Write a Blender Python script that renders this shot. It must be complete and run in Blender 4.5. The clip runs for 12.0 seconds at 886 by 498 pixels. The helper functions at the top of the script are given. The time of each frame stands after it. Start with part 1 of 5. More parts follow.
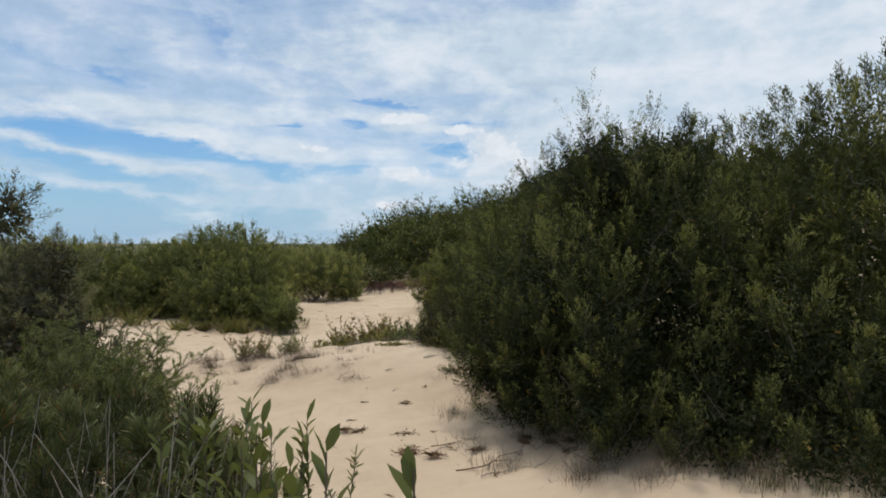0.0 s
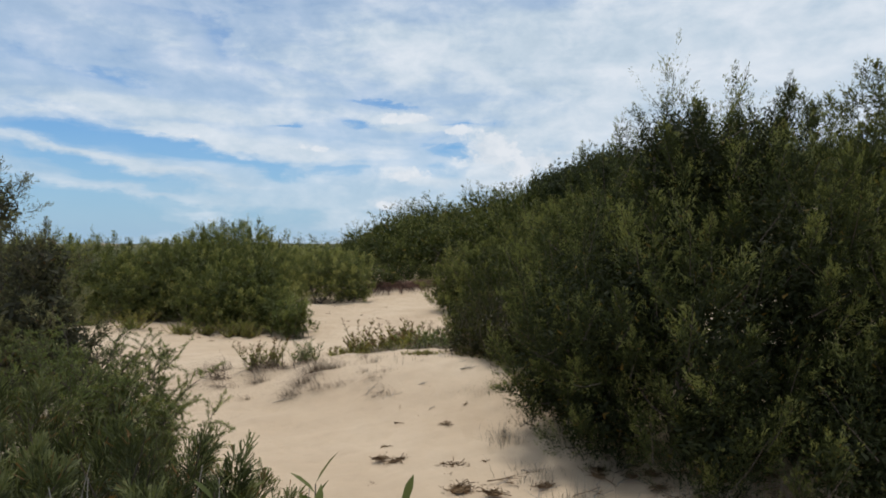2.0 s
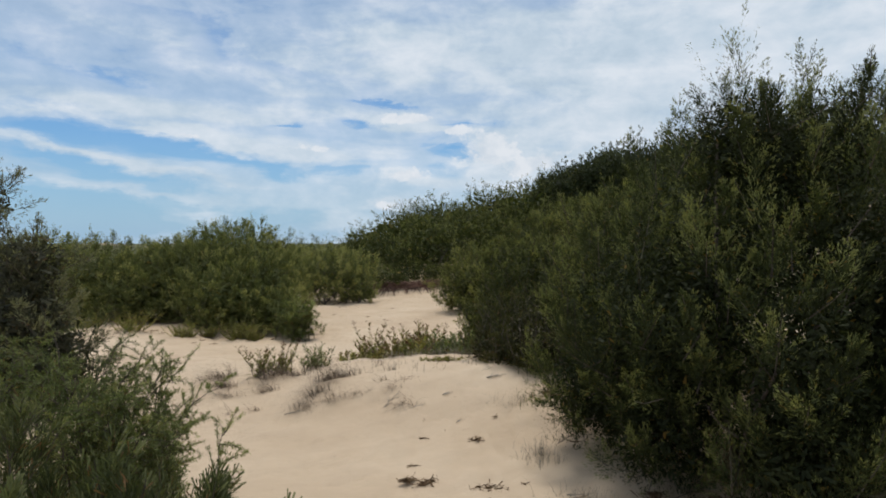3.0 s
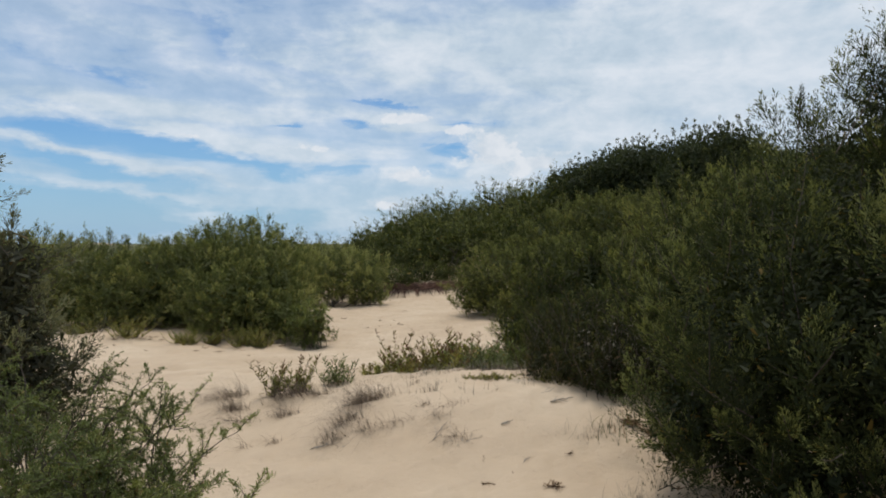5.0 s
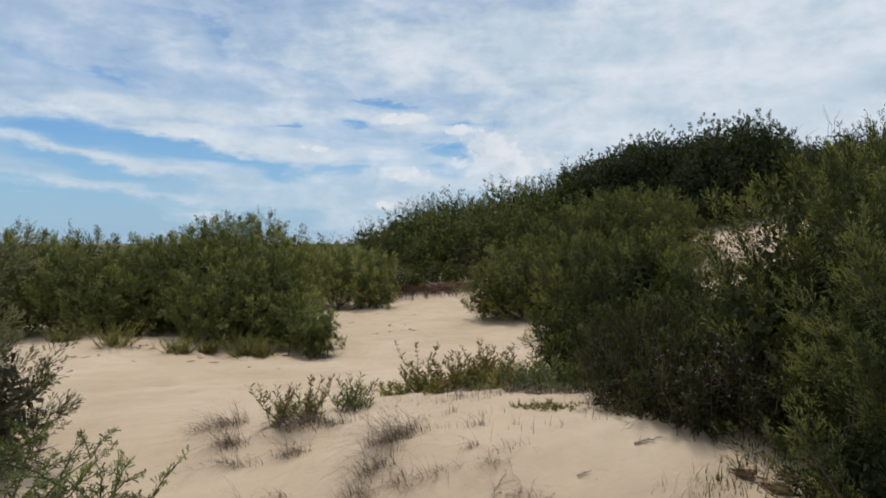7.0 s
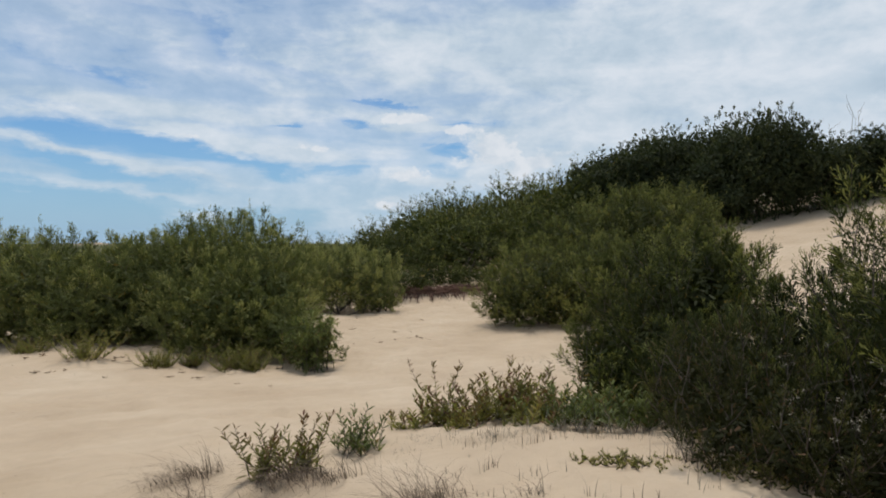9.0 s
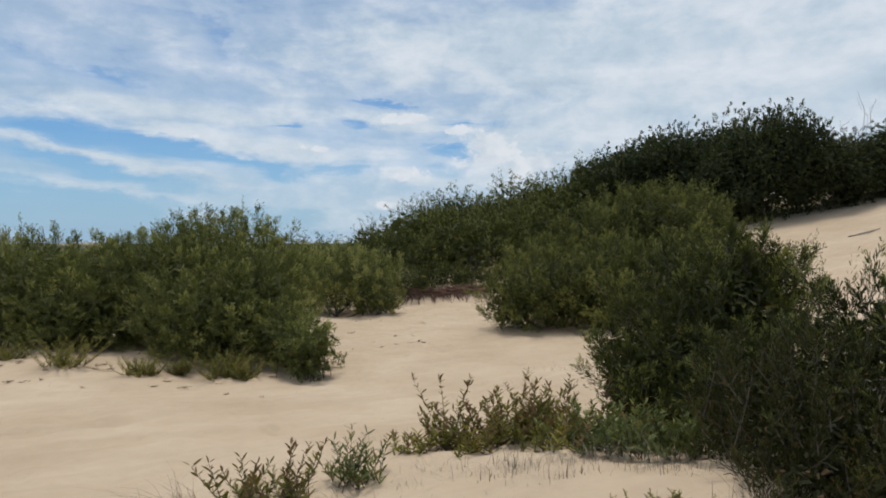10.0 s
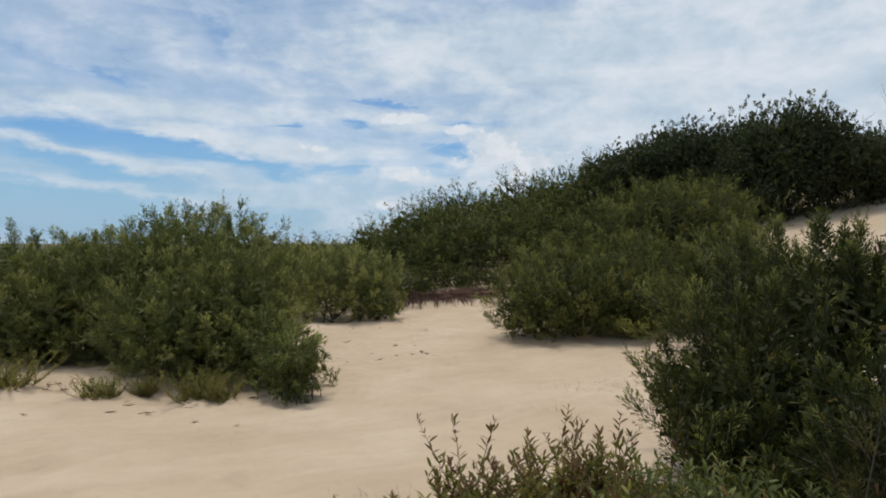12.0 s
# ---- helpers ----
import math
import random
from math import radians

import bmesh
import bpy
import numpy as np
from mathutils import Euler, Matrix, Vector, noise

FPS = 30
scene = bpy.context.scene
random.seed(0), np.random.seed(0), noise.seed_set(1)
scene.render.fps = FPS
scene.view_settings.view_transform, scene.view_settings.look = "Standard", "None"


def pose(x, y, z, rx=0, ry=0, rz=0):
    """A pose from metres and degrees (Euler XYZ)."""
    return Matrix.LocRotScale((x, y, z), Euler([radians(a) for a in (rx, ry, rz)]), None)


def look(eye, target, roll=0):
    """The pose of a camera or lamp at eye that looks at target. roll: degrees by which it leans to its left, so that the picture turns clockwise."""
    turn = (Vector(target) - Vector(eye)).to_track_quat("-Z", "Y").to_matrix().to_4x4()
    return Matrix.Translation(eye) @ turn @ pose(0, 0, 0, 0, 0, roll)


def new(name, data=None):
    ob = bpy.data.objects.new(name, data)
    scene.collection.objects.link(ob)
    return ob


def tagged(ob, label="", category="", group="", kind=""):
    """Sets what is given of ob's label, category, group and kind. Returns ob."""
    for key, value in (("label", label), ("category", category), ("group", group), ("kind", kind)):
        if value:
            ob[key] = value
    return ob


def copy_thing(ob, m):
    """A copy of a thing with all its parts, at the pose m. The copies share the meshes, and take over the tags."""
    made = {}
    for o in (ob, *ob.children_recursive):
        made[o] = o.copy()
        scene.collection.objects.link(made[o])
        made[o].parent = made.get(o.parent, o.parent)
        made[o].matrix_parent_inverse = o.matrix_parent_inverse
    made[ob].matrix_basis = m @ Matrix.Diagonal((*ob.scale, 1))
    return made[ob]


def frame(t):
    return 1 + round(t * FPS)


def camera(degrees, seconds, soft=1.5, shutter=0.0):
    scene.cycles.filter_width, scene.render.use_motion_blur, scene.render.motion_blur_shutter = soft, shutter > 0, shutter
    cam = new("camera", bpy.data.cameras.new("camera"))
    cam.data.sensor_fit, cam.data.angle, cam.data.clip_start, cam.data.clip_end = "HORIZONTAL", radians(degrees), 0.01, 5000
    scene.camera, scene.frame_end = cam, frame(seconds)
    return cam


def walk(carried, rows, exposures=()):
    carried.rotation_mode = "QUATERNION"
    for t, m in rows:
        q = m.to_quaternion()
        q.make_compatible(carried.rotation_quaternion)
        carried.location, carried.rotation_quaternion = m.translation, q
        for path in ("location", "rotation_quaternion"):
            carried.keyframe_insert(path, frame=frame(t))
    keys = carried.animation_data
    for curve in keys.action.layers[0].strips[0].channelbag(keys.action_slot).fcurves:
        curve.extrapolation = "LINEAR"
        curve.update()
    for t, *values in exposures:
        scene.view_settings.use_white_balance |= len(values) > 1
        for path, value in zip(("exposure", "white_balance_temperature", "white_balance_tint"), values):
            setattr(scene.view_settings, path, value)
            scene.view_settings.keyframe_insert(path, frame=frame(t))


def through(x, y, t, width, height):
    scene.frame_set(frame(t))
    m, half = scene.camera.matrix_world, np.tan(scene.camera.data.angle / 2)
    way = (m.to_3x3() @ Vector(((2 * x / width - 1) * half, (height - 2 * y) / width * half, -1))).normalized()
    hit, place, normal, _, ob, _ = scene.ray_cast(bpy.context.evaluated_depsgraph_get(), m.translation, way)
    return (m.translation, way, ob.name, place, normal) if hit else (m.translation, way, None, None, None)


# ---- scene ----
cam = camera(70, 12.0, soft=1.85)
PATH = [  # seconds, place of the eye; the gimbal holds the camera's direction
    (0.0, 0.000, 0.000, 2.000),
    (0.5, -0.102, 0.245, 1.983),
    (1.0, -0.220, 0.494, 1.975),
    (1.5, -0.341, 0.742, 1.966),
    (2.0, -0.480, 1.027, 1.958),
    (2.5, -0.612, 1.311, 1.945),
    (3.0, -0.760, 1.618, 1.935),
    (3.5, -0.901, 1.909, 1.926),
    (4.0, -1.035, 2.201, 1.920),
    (4.5, -1.160, 2.495, 1.916),
    (5.0, -1.278, 2.797, 1.914),
    (5.5, -1.386, 3.108, 1.911),
    (6.0, -1.486, 3.434, 1.905),
    (6.5, -1.590, 3.781, 1.901),
    (7.0, -1.673, 4.102, 1.893),
    (7.5, -1.747, 4.450, 1.886),
    (8.0, -1.813, 4.817, 1.880),
    (8.5, -1.872, 5.197, 1.875),
    (9.0, -1.925, 5.583, 1.870),
    (9.5, -1.971, 5.967, 1.867),
    (10.0, -2.005, 6.325, 1.862),
    (10.5, -2.039, 6.713, 1.863),
    (11.0, -2.068, 7.073, 1.867),
    (11.5, -2.097, 7.453, 1.866),
    (12.0, -2.116, 7.800, 1.861),
]
TILT = 89.49
walk(cam, [(t, pose(x, y, z, TILT, 0, 0)) for t, x, y, z in PATH], ((0, 0.08), (3, 0.02), (6, 0.0), (9, -0.03), (12, -0.03)))

# ---- world, sun, exposure ----
SUN_HIGH, SUN_TURN = 79.0, -12.0  # elevation; degrees from straight ahead, positive to the right


def N(tree, kind, **values):
    node = tree.nodes.new(kind)
    for key, value in values.items():
        if key in node.inputs:
            node.inputs[key].default_value = value
    return node


def math_node(tree, op, a, b=None, clamp=False):
    node = tree.nodes.new("ShaderNodeMath")
    node.operation, node.use_clamp = op, clamp
    for i, v in enumerate((a, b)):
        if v is None:
            continue
        if isinstance(v, (int, float)):
            node.inputs[i].default_value = v
        else:
            tree.links.new(v, node.inputs[i])
    return node.outputs[0]


def mix_colour(tree, fac, a, b, blend="MIX"):
    node = tree.nodes.new("ShaderNodeMix")
    node.data_type, node.blend_type = "RGBA", blend
    for i, v in ((0, fac), (6, a), (7, b)):
        if isinstance(v, (int, float)):
            node.inputs[i].default_value = v
        elif isinstance(v, tuple):
            node.inputs[i].default_value = (*v, 1.0)
        else:
            tree.links.new(v, node.inputs[i])
    return node.outputs[2]


def noise_node(tree, vector, scale, detail=4.0, rough=0.55, distort=0.0):
    node = N(tree, "ShaderNodeTexNoise", Scale=scale, Detail=detail, Roughness=rough, Distortion=distort)
    if vector is not None:
        tree.links.new(vector, node.inputs["Vector"])
    return node.outputs["Fac"]


def ramp(tree, fac, stops, interp="LINEAR"):
    node = tree.nodes.new("ShaderNodeValToRGB")
    node.color_ramp.interpolation = interp
    e = node.color_ramp.elements
    while len(e) < len(stops):
        e.new(0.5)
    for i, (pos, col) in enumerate(stops):
        e[i].position = pos
        e[i].color = (*col, 1.0) if isinstance(col, tuple) else (col, col, col, 1.0)
    tree.links.new(fac, node.inputs[0])
    return node.outputs[0]


def blob(tree, az, el, a0, e0, wa, we, slope):
    """A soft patch of sky at azimuth a0 and elevation e0 (as a tangent), half widths wa and we, leaning by slope."""
    da = math_node(tree, "SUBTRACT", az, a0)
    de = math_node(tree, "SUBTRACT", math_node(tree, "SUBTRACT", el, e0), math_node(tree, "MULTIPLY", da, slope))
    da, de = math_node(tree, "DIVIDE", da, wa), math_node(tree, "DIVIDE", de, we)
    r2 = math_node(tree, "ADD", math_node(tree, "MULTIPLY", da, da), math_node(tree, "MULTIPLY", de, de))
    return math_node(tree, "POWER", 2.718, math_node(tree, "MULTIPLY", r2, -1.0))


def build_world():
    world = bpy.data.worlds.new("sky")
    world.use_nodes = True
    scene.world = world
    t = world.node_tree
    t.nodes.clear()
    sky = t.nodes.new("ShaderNodeTexSky")
    sky.sky_type, sky.sun_disc = "NISHITA", False
    sky.sun_elevation, sky.sun_rotation = radians(SUN_HIGH), radians(SUN_TURN)
    sky.air_density, sky.dust_density, sky.ozone_density = 1.0, 0.6, 1.5
    co = t.nodes.new("ShaderNodeTexCoord")
    sep = t.nodes.new("ShaderNodeSeparateXYZ")
    t.links.new(co.outputs["Generated"], sep.inputs[0])
    x, y, z = sep.outputs
    flat = math_node(t, "SQRT", math_node(t, "ADD", math_node(t, "MULTIPLY", x, x), math_node(t, "MULTIPLY", y, y)))
    az = math_node(t, "ARCTAN2", x, y)
    el = math_node(t, "DIVIDE", z, math_node(t, "MAXIMUM", flat, 0.05))
    # long streaks, seen low: the direction squashed in height
    streak = N(t, "ShaderNodeMapping")
    streak.inputs["Scale"].default_value = (1.0, 1.0, 4.0)
    streak.inputs["Rotation"].default_value = (0.05, 0.10, 0.0)
    t.links.new(co.outputs["Generated"], streak.inputs[0])
    big = noise_node(t, streak.outputs[0], 3.2, 8.0, 0.58, 0.3)
    fine = noise_node(t, streak.outputs[0], 9.0, 8.0, 0.58, 0.4)
    puff_map = N(t, "ShaderNodeMapping")
    puff_map.inputs["Scale"].default_value = (1.0, 1.0, 1.7)
    puff_map.inputs["Location"].default_value = (0.7, 0.2, 0.4)
    t.links.new(co.outputs["Generated"], puff_map.inputs[0])
    puff = noise_node(t, puff_map.outputs[0], 13.0, 9.0, 0.60, 0.2)
    # how closed the cloud is: nearly shut, torn in ragged patches low on the left
    cover = math_node(t, "ADD", math_node(t, "MULTIPLY", big, 1.0), math_node(t, "MULTIPLY", fine, 0.55))
    cover = math_node(t, "ADD", cover, math_node(t, "MULTIPLY", puff, 0.55))
    cover = math_node(t, "SUBTRACT", cover, 0.41)
    az_r = math_node(t, "ADD", az, math_node(t, "MULTIPLY", math_node(t, "SUBTRACT", puff, 0.5), 0.16))
    el_r = math_node(t, "ADD", el, math_node(t, "MULTIPLY", math_node(t, "SUBTRACT", fine, 0.5), 0.055))
    for a0, e0, wa, we, slope, k in SKY_TEARS + SKY_RENTS + SKY_BANKS:
        cover = math_node(t, "ADD", cover, math_node(t, "MULTIPLY", blob(t, az_r, el_r, a0, e0, wa, we, slope), k))
    closed = ramp(t, cover, [(0.0, 0.06), (0.25, 0.22), (0.58, 0.62), (0.98, 0.96)], "EASE")
    # body of the cloud: white rims and grey bellies
    shade = math_node(t, "ADD", math_node(t, "MULTIPLY", puff, 0.80), math_node(t, "MULTIPLY", big, 0.55))
    shade = math_node(t, "SUBTRACT", shade, 0.075)
    for a0, e0, wa, we, slope, k in SKY_BELLIES:
        shade = math_node(t, "ADD", shade, math_node(t, "MULTIPLY", blob(t, az_r, el_r, a0, e0, wa, we, slope), k * 0.22))
    grey = ramp(t, shade, [(0.36, (0.455, 0.57, 0.68)), (0.54, (0.57, 0.675, 0.775)), (0.76, (0.755, 0.815, 0.885))])
    glow = math_node(t, "MULTIPLY", math_node(t, "SUBTRACT", el, 0.42), 0.35, True)
    cloud = mix_colour(t, glow, grey, (1.15, 1.12, 1.08))
    blue = mix_colour(t, 1.0, sky.outputs[0], (0.055, 0.088, 0.116), "MULTIPLY")
    haze = ramp(t, el, [(0.0, 0.85), (0.06, 0.55), (0.16, 0.0)])
    blue = mix_colour(t, haze, blue, (0.34, 0.52, 0.73))
    col = mix_colour(t, closed, blue, cloud)
    # small heaped clouds with firm edges, low in the middle
    heap_map = N(t, "ShaderNodeMapping")
    heap_map.inputs["Scale"].default_value = (1.0, 1.0, 1.4)
    t.links.new(co.outputs["Generated"], heap_map.inputs[0])
    heap = noise_node(t, heap_map.outputs[0], 26.0, 7.0, 0.58, 0.1)
    firm = math_node(t, "MULTIPLY", math_node(t, "SUBTRACT", heap, 0.5), 1.9)
    for a0, e0, wa, we, slope, k in SKY_HEAPS:
        firm = math_node(t, "ADD", firm, math_node(t, "MULTIPLY", blob(t, az, el, a0, e0, wa, we, slope), k))
    white = ramp(t, heap, [(0.35, (0.60, 0.68, 0.77)), (0.60, (0.80, 0.835, 0.885))])
    col = mix_colour(t, ramp(t, firm, [(0.42, 0.0), (0.60, 0.85)]), col, white)
    bg = N(t, "ShaderNodeBackground", Strength=SKY_STRENGTH)
    t.links.new(col, bg.inputs[0])
    out = t.nodes.new("ShaderNodeOutputWorld")
    t.links.new(bg.outputs[0], out.inputs[0])


# azimuth, elevation (as a tangent), half widths, lean, how much cloud is torn away or added
SKY_TEARS = [
    (-0.542, 0.152, 0.125, 0.0165, -0.12, -0.78),
    (-0.385, 0.137, 0.084, 0.0108, -0.19, -0.72),
    (-0.273, 0.115, 0.058, 0.0077, -0.26, -0.60),
    (-0.529, 0.106, 0.113, 0.0093, -0.19, -0.75),
    (-0.574, 0.049, 0.164, 0.0300, -0.06, -0.95),
    (-0.408, 0.021, 0.263, 0.0246, 0.00, -0.55),
    (-0.163, 0.115, 0.078, 0.0097, 0.05, -0.50),
    (-0.244, 0.179, 0.025, 0.0043, 0.00, -0.65),
    (-0.093, 0.216, 0.053, 0.0053, -0.12, -0.60),
    (-0.141, 0.188, 0.019, 0.0080, 0.00, -0.60),
    (0.014, 0.146, 0.043, 0.0134, 0.00, -0.80),
    (-0.012, 0.117, 0.054, 0.0080, 0.00, -0.50),
    (0.041, 0.191, 0.036, 0.0054, 0.00, -0.55),
    (-0.334, 0.292, 0.033, 0.0304, -0.53, -0.33),
]
SKY_RENTS = [  # thinner places high up
    (-0.265, 0.270, 0.050, 0.0086, -0.21, -0.24),
    (-0.408, 0.338, 0.090, 0.0148, 0.00, -0.20),
    (-0.481, 0.229, 0.077, 0.0087, -0.14, -0.24),
    (0.156, 0.376, 0.052, 0.0088, 0.00, -0.25),
]
SKY_BANKS = [
    (-0.481, 0.197, 0.183, 0.0190, -0.02, 0.35),
    (-0.385, 0.160, 0.084, 0.0095, -0.13, 0.42),
    (-0.265, 0.146, 0.116, 0.0121, -0.12, 0.40),
    (-0.488, 0.121, 0.195, 0.0071, -0.18, 0.48),
    (-0.481, 0.077, 0.133, 0.0055, -0.10, 0.35),
    (-0.075, 0.197, 0.044, 0.0098, 0.00, 0.50),
    (-0.017, 0.183, 0.036, 0.0080, 0.00, 0.40),
    (0.078, 0.145, 0.050, 0.0320, 0.00, 0.60),
    (-0.055, 0.110, 0.036, 0.0125, 0.00, 0.40),
    (-0.075, 0.061, 0.044, 0.0107, 0.00, 0.50),
    (0.156, 0.124, 0.061, 0.0141, 0.30, 0.60),
    (-0.075, 0.304, 0.373, 0.0668, 0.00, 0.25),
    (0.394, 0.232, 0.320, 0.1319, 0.00, 0.45),
]
SKY_HEAPS = [
    (0.078, 0.147, 0.046, 0.0320, 0.00, 0.90),
    (-0.050, 0.196, 0.053, 0.0107, 0.00, 0.75),
    (-0.075, 0.061, 0.044, 0.0089, 0.00, 0.70),
    (0.156, 0.126, 0.052, 0.0159, 0.30, 0.85),
    (-0.055, 0.106, 0.039, 0.0143, 0.00, 0.70),
    (-0.385, 0.157, 0.061, 0.0058, -0.11, 0.50),
    (-0.197, 0.148, 0.103, 0.0105, -0.08, 0.45),
    (0.014, 0.178, 0.027, 0.0080, 0.00, 0.60),
]
SKY_BELLIES = [  # grey undersides and bright shoulders
    (0.156, 0.327, 0.065, 0.0397, 0.00, -0.55),
    (0.600, 0.207, 0.036, 0.0295, 0.00, -0.70),
    (0.077, 0.366, 0.089, 0.0196, 0.00, -0.30),
    (0.340, 0.312, 0.095, 0.0253, -0.21, -0.25),
    (0.432, 0.195, 0.096, 0.0203, 0.22, 0.30),
    (0.291, 0.240, 0.123, 0.0342, 0.21, 0.30),
]
SKY_STRENGTH = 0.95
build_world()

sun = new("sun", bpy.data.lights.new("sun", "SUN"))
sun.data.energy, sun.data.angle, sun.data.color = 2.0, radians(12), (1.0, 0.95, 0.87)
s_el, s_az = radians(SUN_HIGH), radians(SUN_TURN)
sun_way = Vector((math.sin(s_az) * math.cos(s_el), math.cos(s_az) * math.cos(s_el), math.sin(s_el)))
sun.matrix_world = look(sun_way * 60, (0, 0, 0))


# ---- materials ----
def material(name):
    m = bpy.data.materials.new(name)
    m.use_nodes = True
    t = m.node_tree
    bsdf = t.nodes["Principled BSDF"]
    return m, t, bsdf, t.nodes["Material Output"]


def bump(t, bsdf, height, strength, distance):
    b = N(t, "ShaderNodeBump", Strength=strength, Distance=distance)
    t.links.new(height, b.inputs["Height"])
    t.links.new(b.outputs[0], bsdf.inputs["Normal"])


def sand_material():
    m, t, bsdf, out = material("dune_sand")
    geo = t.nodes.new("ShaderNodeNewGeometry")
    pos = geo.outputs["Position"]
    large = noise_node(t, pos, 0.55, 5, 0.6)
    small = noise_node(t, pos, 6.0, 5, 0.6)
    grain = noise_node(t, pos, 160.0, 2, 0.7)
    col = ramp(t, large, [(0.30, (0.540, 0.412, 0.283)), (0.52, (0.612, 0.478, 0.338)), (0.72, (0.682, 0.550, 0.402))])
    col = mix_colour(t, math_node(t, "MULTIPLY", small, 0.35), col, (0.39, 0.31, 0.225))
    col = mix_colour(t, math_node(t, "MULTIPLY", grain, 0.22), col, (0.30, 0.22, 0.15))
    # long faint drifts left by the wind, their relief shading put into the colour
    drift_map = N(t, "ShaderNodeMapping")
    turned = N(t, "ShaderNodeMapping")
    turned.inputs["Rotation"].default_value = (0.0, 0.0, -0.55)
    t.links.new(pos, turned.inputs[0])
    drift_map.inputs["Scale"].default_value = (0.55, 3.6, 1.0)
    t.links.new(turned.outputs[0], drift_map.inputs[0])
    drift = noise_node(t, drift_map.outputs[0], 0.9, 6, 0.62, 0.6)
    col = mix_colour(t, ramp(t, drift, [(0.45, 0.0), (0.72, 0.24)]), col, (0.365, 0.278, 0.198))
    # specks of dry leaf and bark blown over the sand
    v = N(t, "ShaderNodeTexVoronoi", Scale=9.0)
    t.links.new(pos, v.inputs["Vector"])
    speck = math_node(t, "LESS_THAN", v.outputs["Distance"], 0.055)
    where = ramp(t, noise_node(t, pos, 0.8, 3, 0.6), [(0.52, 0.0), (0.66, 1.0)])
    col = mix_colour(t, math_node(t, "MULTIPLY", speck, where), col, (0.16, 0.10, 0.06))
    # heath that covers the land far off
    sepp = t.nodes.new("ShaderNodeSeparateXYZ")
    t.links.new(pos, sepp.inputs[0])
    dist = N(t, "ShaderNodeVectorMath")
    dist.operation = "LENGTH"
    t.links.new(pos, dist.inputs[0])
    far = ramp(t, math_node(t, "DIVIDE", dist.outputs["Value"], 400.0), [(0.10, 0.0), (0.16, 1.0)])
    heath = ramp(t, noise_node(t, pos, 0.03, 6, 0.65), [(0.42, (0.055, 0.062, 0.03)), (0.58, (0.10, 0.10, 0.05)), (0.66, (0.46, 0.38, 0.24))])
    bare = ramp(t, math_node(t, "DIVIDE", sepp.outputs[2], 4.0), [(0.36, 1.0), (0.50, 0.0)])
    col = mix_colour(t, math_node(t, "MULTIPLY", far, bare), col, heath)
    t.links.new(col, bsdf.inputs["Base Color"])
    bsdf.inputs["Roughness"].default_value = 0.95
    bsdf.inputs["Specular IOR Level"].default_value = 0.1
    wave = N(t, "ShaderNodeTexWave", Scale=1.6, Distortion=7.0, Detail=3.0)
    t.links.new(pos, wave.inputs["Vector"])
    h = math_node(t, "ADD", math_node(t, "MULTIPLY", small, 0.6), math_node(t, "MULTIPLY", grain, 0.08))
    h = math_node(t, "ADD", h, math_node(t, "MULTIPLY", wave.outputs["Fac"], 0.10))
    h = math_node(t, "ADD", h, math_node(t, "MULTIPLY", drift, 0.45))
    bump(t, bsdf, h, 0.8, 0.06)
    return m


def leaf_material(name, dark, mid, light, dead=None, gloss=0.6, through=0.30, old_share=0.012):
    """Foliage: each leaf a shade of its own, patches of lighter and darker growth."""
    m, t, bsdf, out = material(name)
    geo = t.nodes.new("ShaderNodeNewGeometry")
    pos = geo.outputs["Position"]
    rnd = geo.outputs["Random Per Island"]
    info = t.nodes.new("ShaderNodeObjectInfo")
    patch = noise_node(t, pos, 1.3, 3, 0.6)
    f = math_node(t, "ADD", math_node(t, "ADD", math_node(t, "MULTIPLY", rnd, 0.18), 0.16), math_node(t, "MULTIPLY", patch, 0.75))
    f = math_node(t, "ADD", f, math_node(t, "MULTIPLY", info.outputs["Random"], 0.16))
    # tone of each leaf; crowns put bright tips and a shaded inside into it
    leaf_shade = t.nodes.new("ShaderNodeAttribute")
    leaf_shade.attribute_name = "leaf_shade"
    f = math_node(t, "ADD", f, math_node(t, "MULTIPLY", leaf_shade.outputs["Fac"], 0.55))
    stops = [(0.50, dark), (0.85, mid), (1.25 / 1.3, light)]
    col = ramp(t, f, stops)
    if dead:
        old = math_node(t, "GREATER_THAN", math_node(t, "FRACT", math_node(t, "MULTIPLY", rnd, 17.31)), 1.0 - old_share)
        col = mix_colour(t, old, col, dead)
        ripe = t.nodes.new("ShaderNodeAttribute")
        ripe.attribute_name = "ripe"
        col = mix_colour(t, ripe.outputs["Fac"], col, dead)
    t.links.new(col, bsdf.inputs["Base Color"])
    bsdf.inputs["Roughness"].default_value = gloss
    bsdf.inputs["Specular IOR Level"].default_value = 0.16
    tr = t.nodes.new("ShaderNodeBsdfTranslucent")
    t.links.new(mix_colour(t, 1.0, col, (1.1, 1.15, 0.65), "MULTIPLY"), tr.inputs[0])
    mix = N(t, "ShaderNodeMixShader", Fac=through)
    t.links.new(bsdf.outputs[0], mix.inputs[1])
    t.links.new(tr.outputs[0], mix.inputs[2])
    t.links.new(mix.outputs[0], out.inputs[0])
    return m


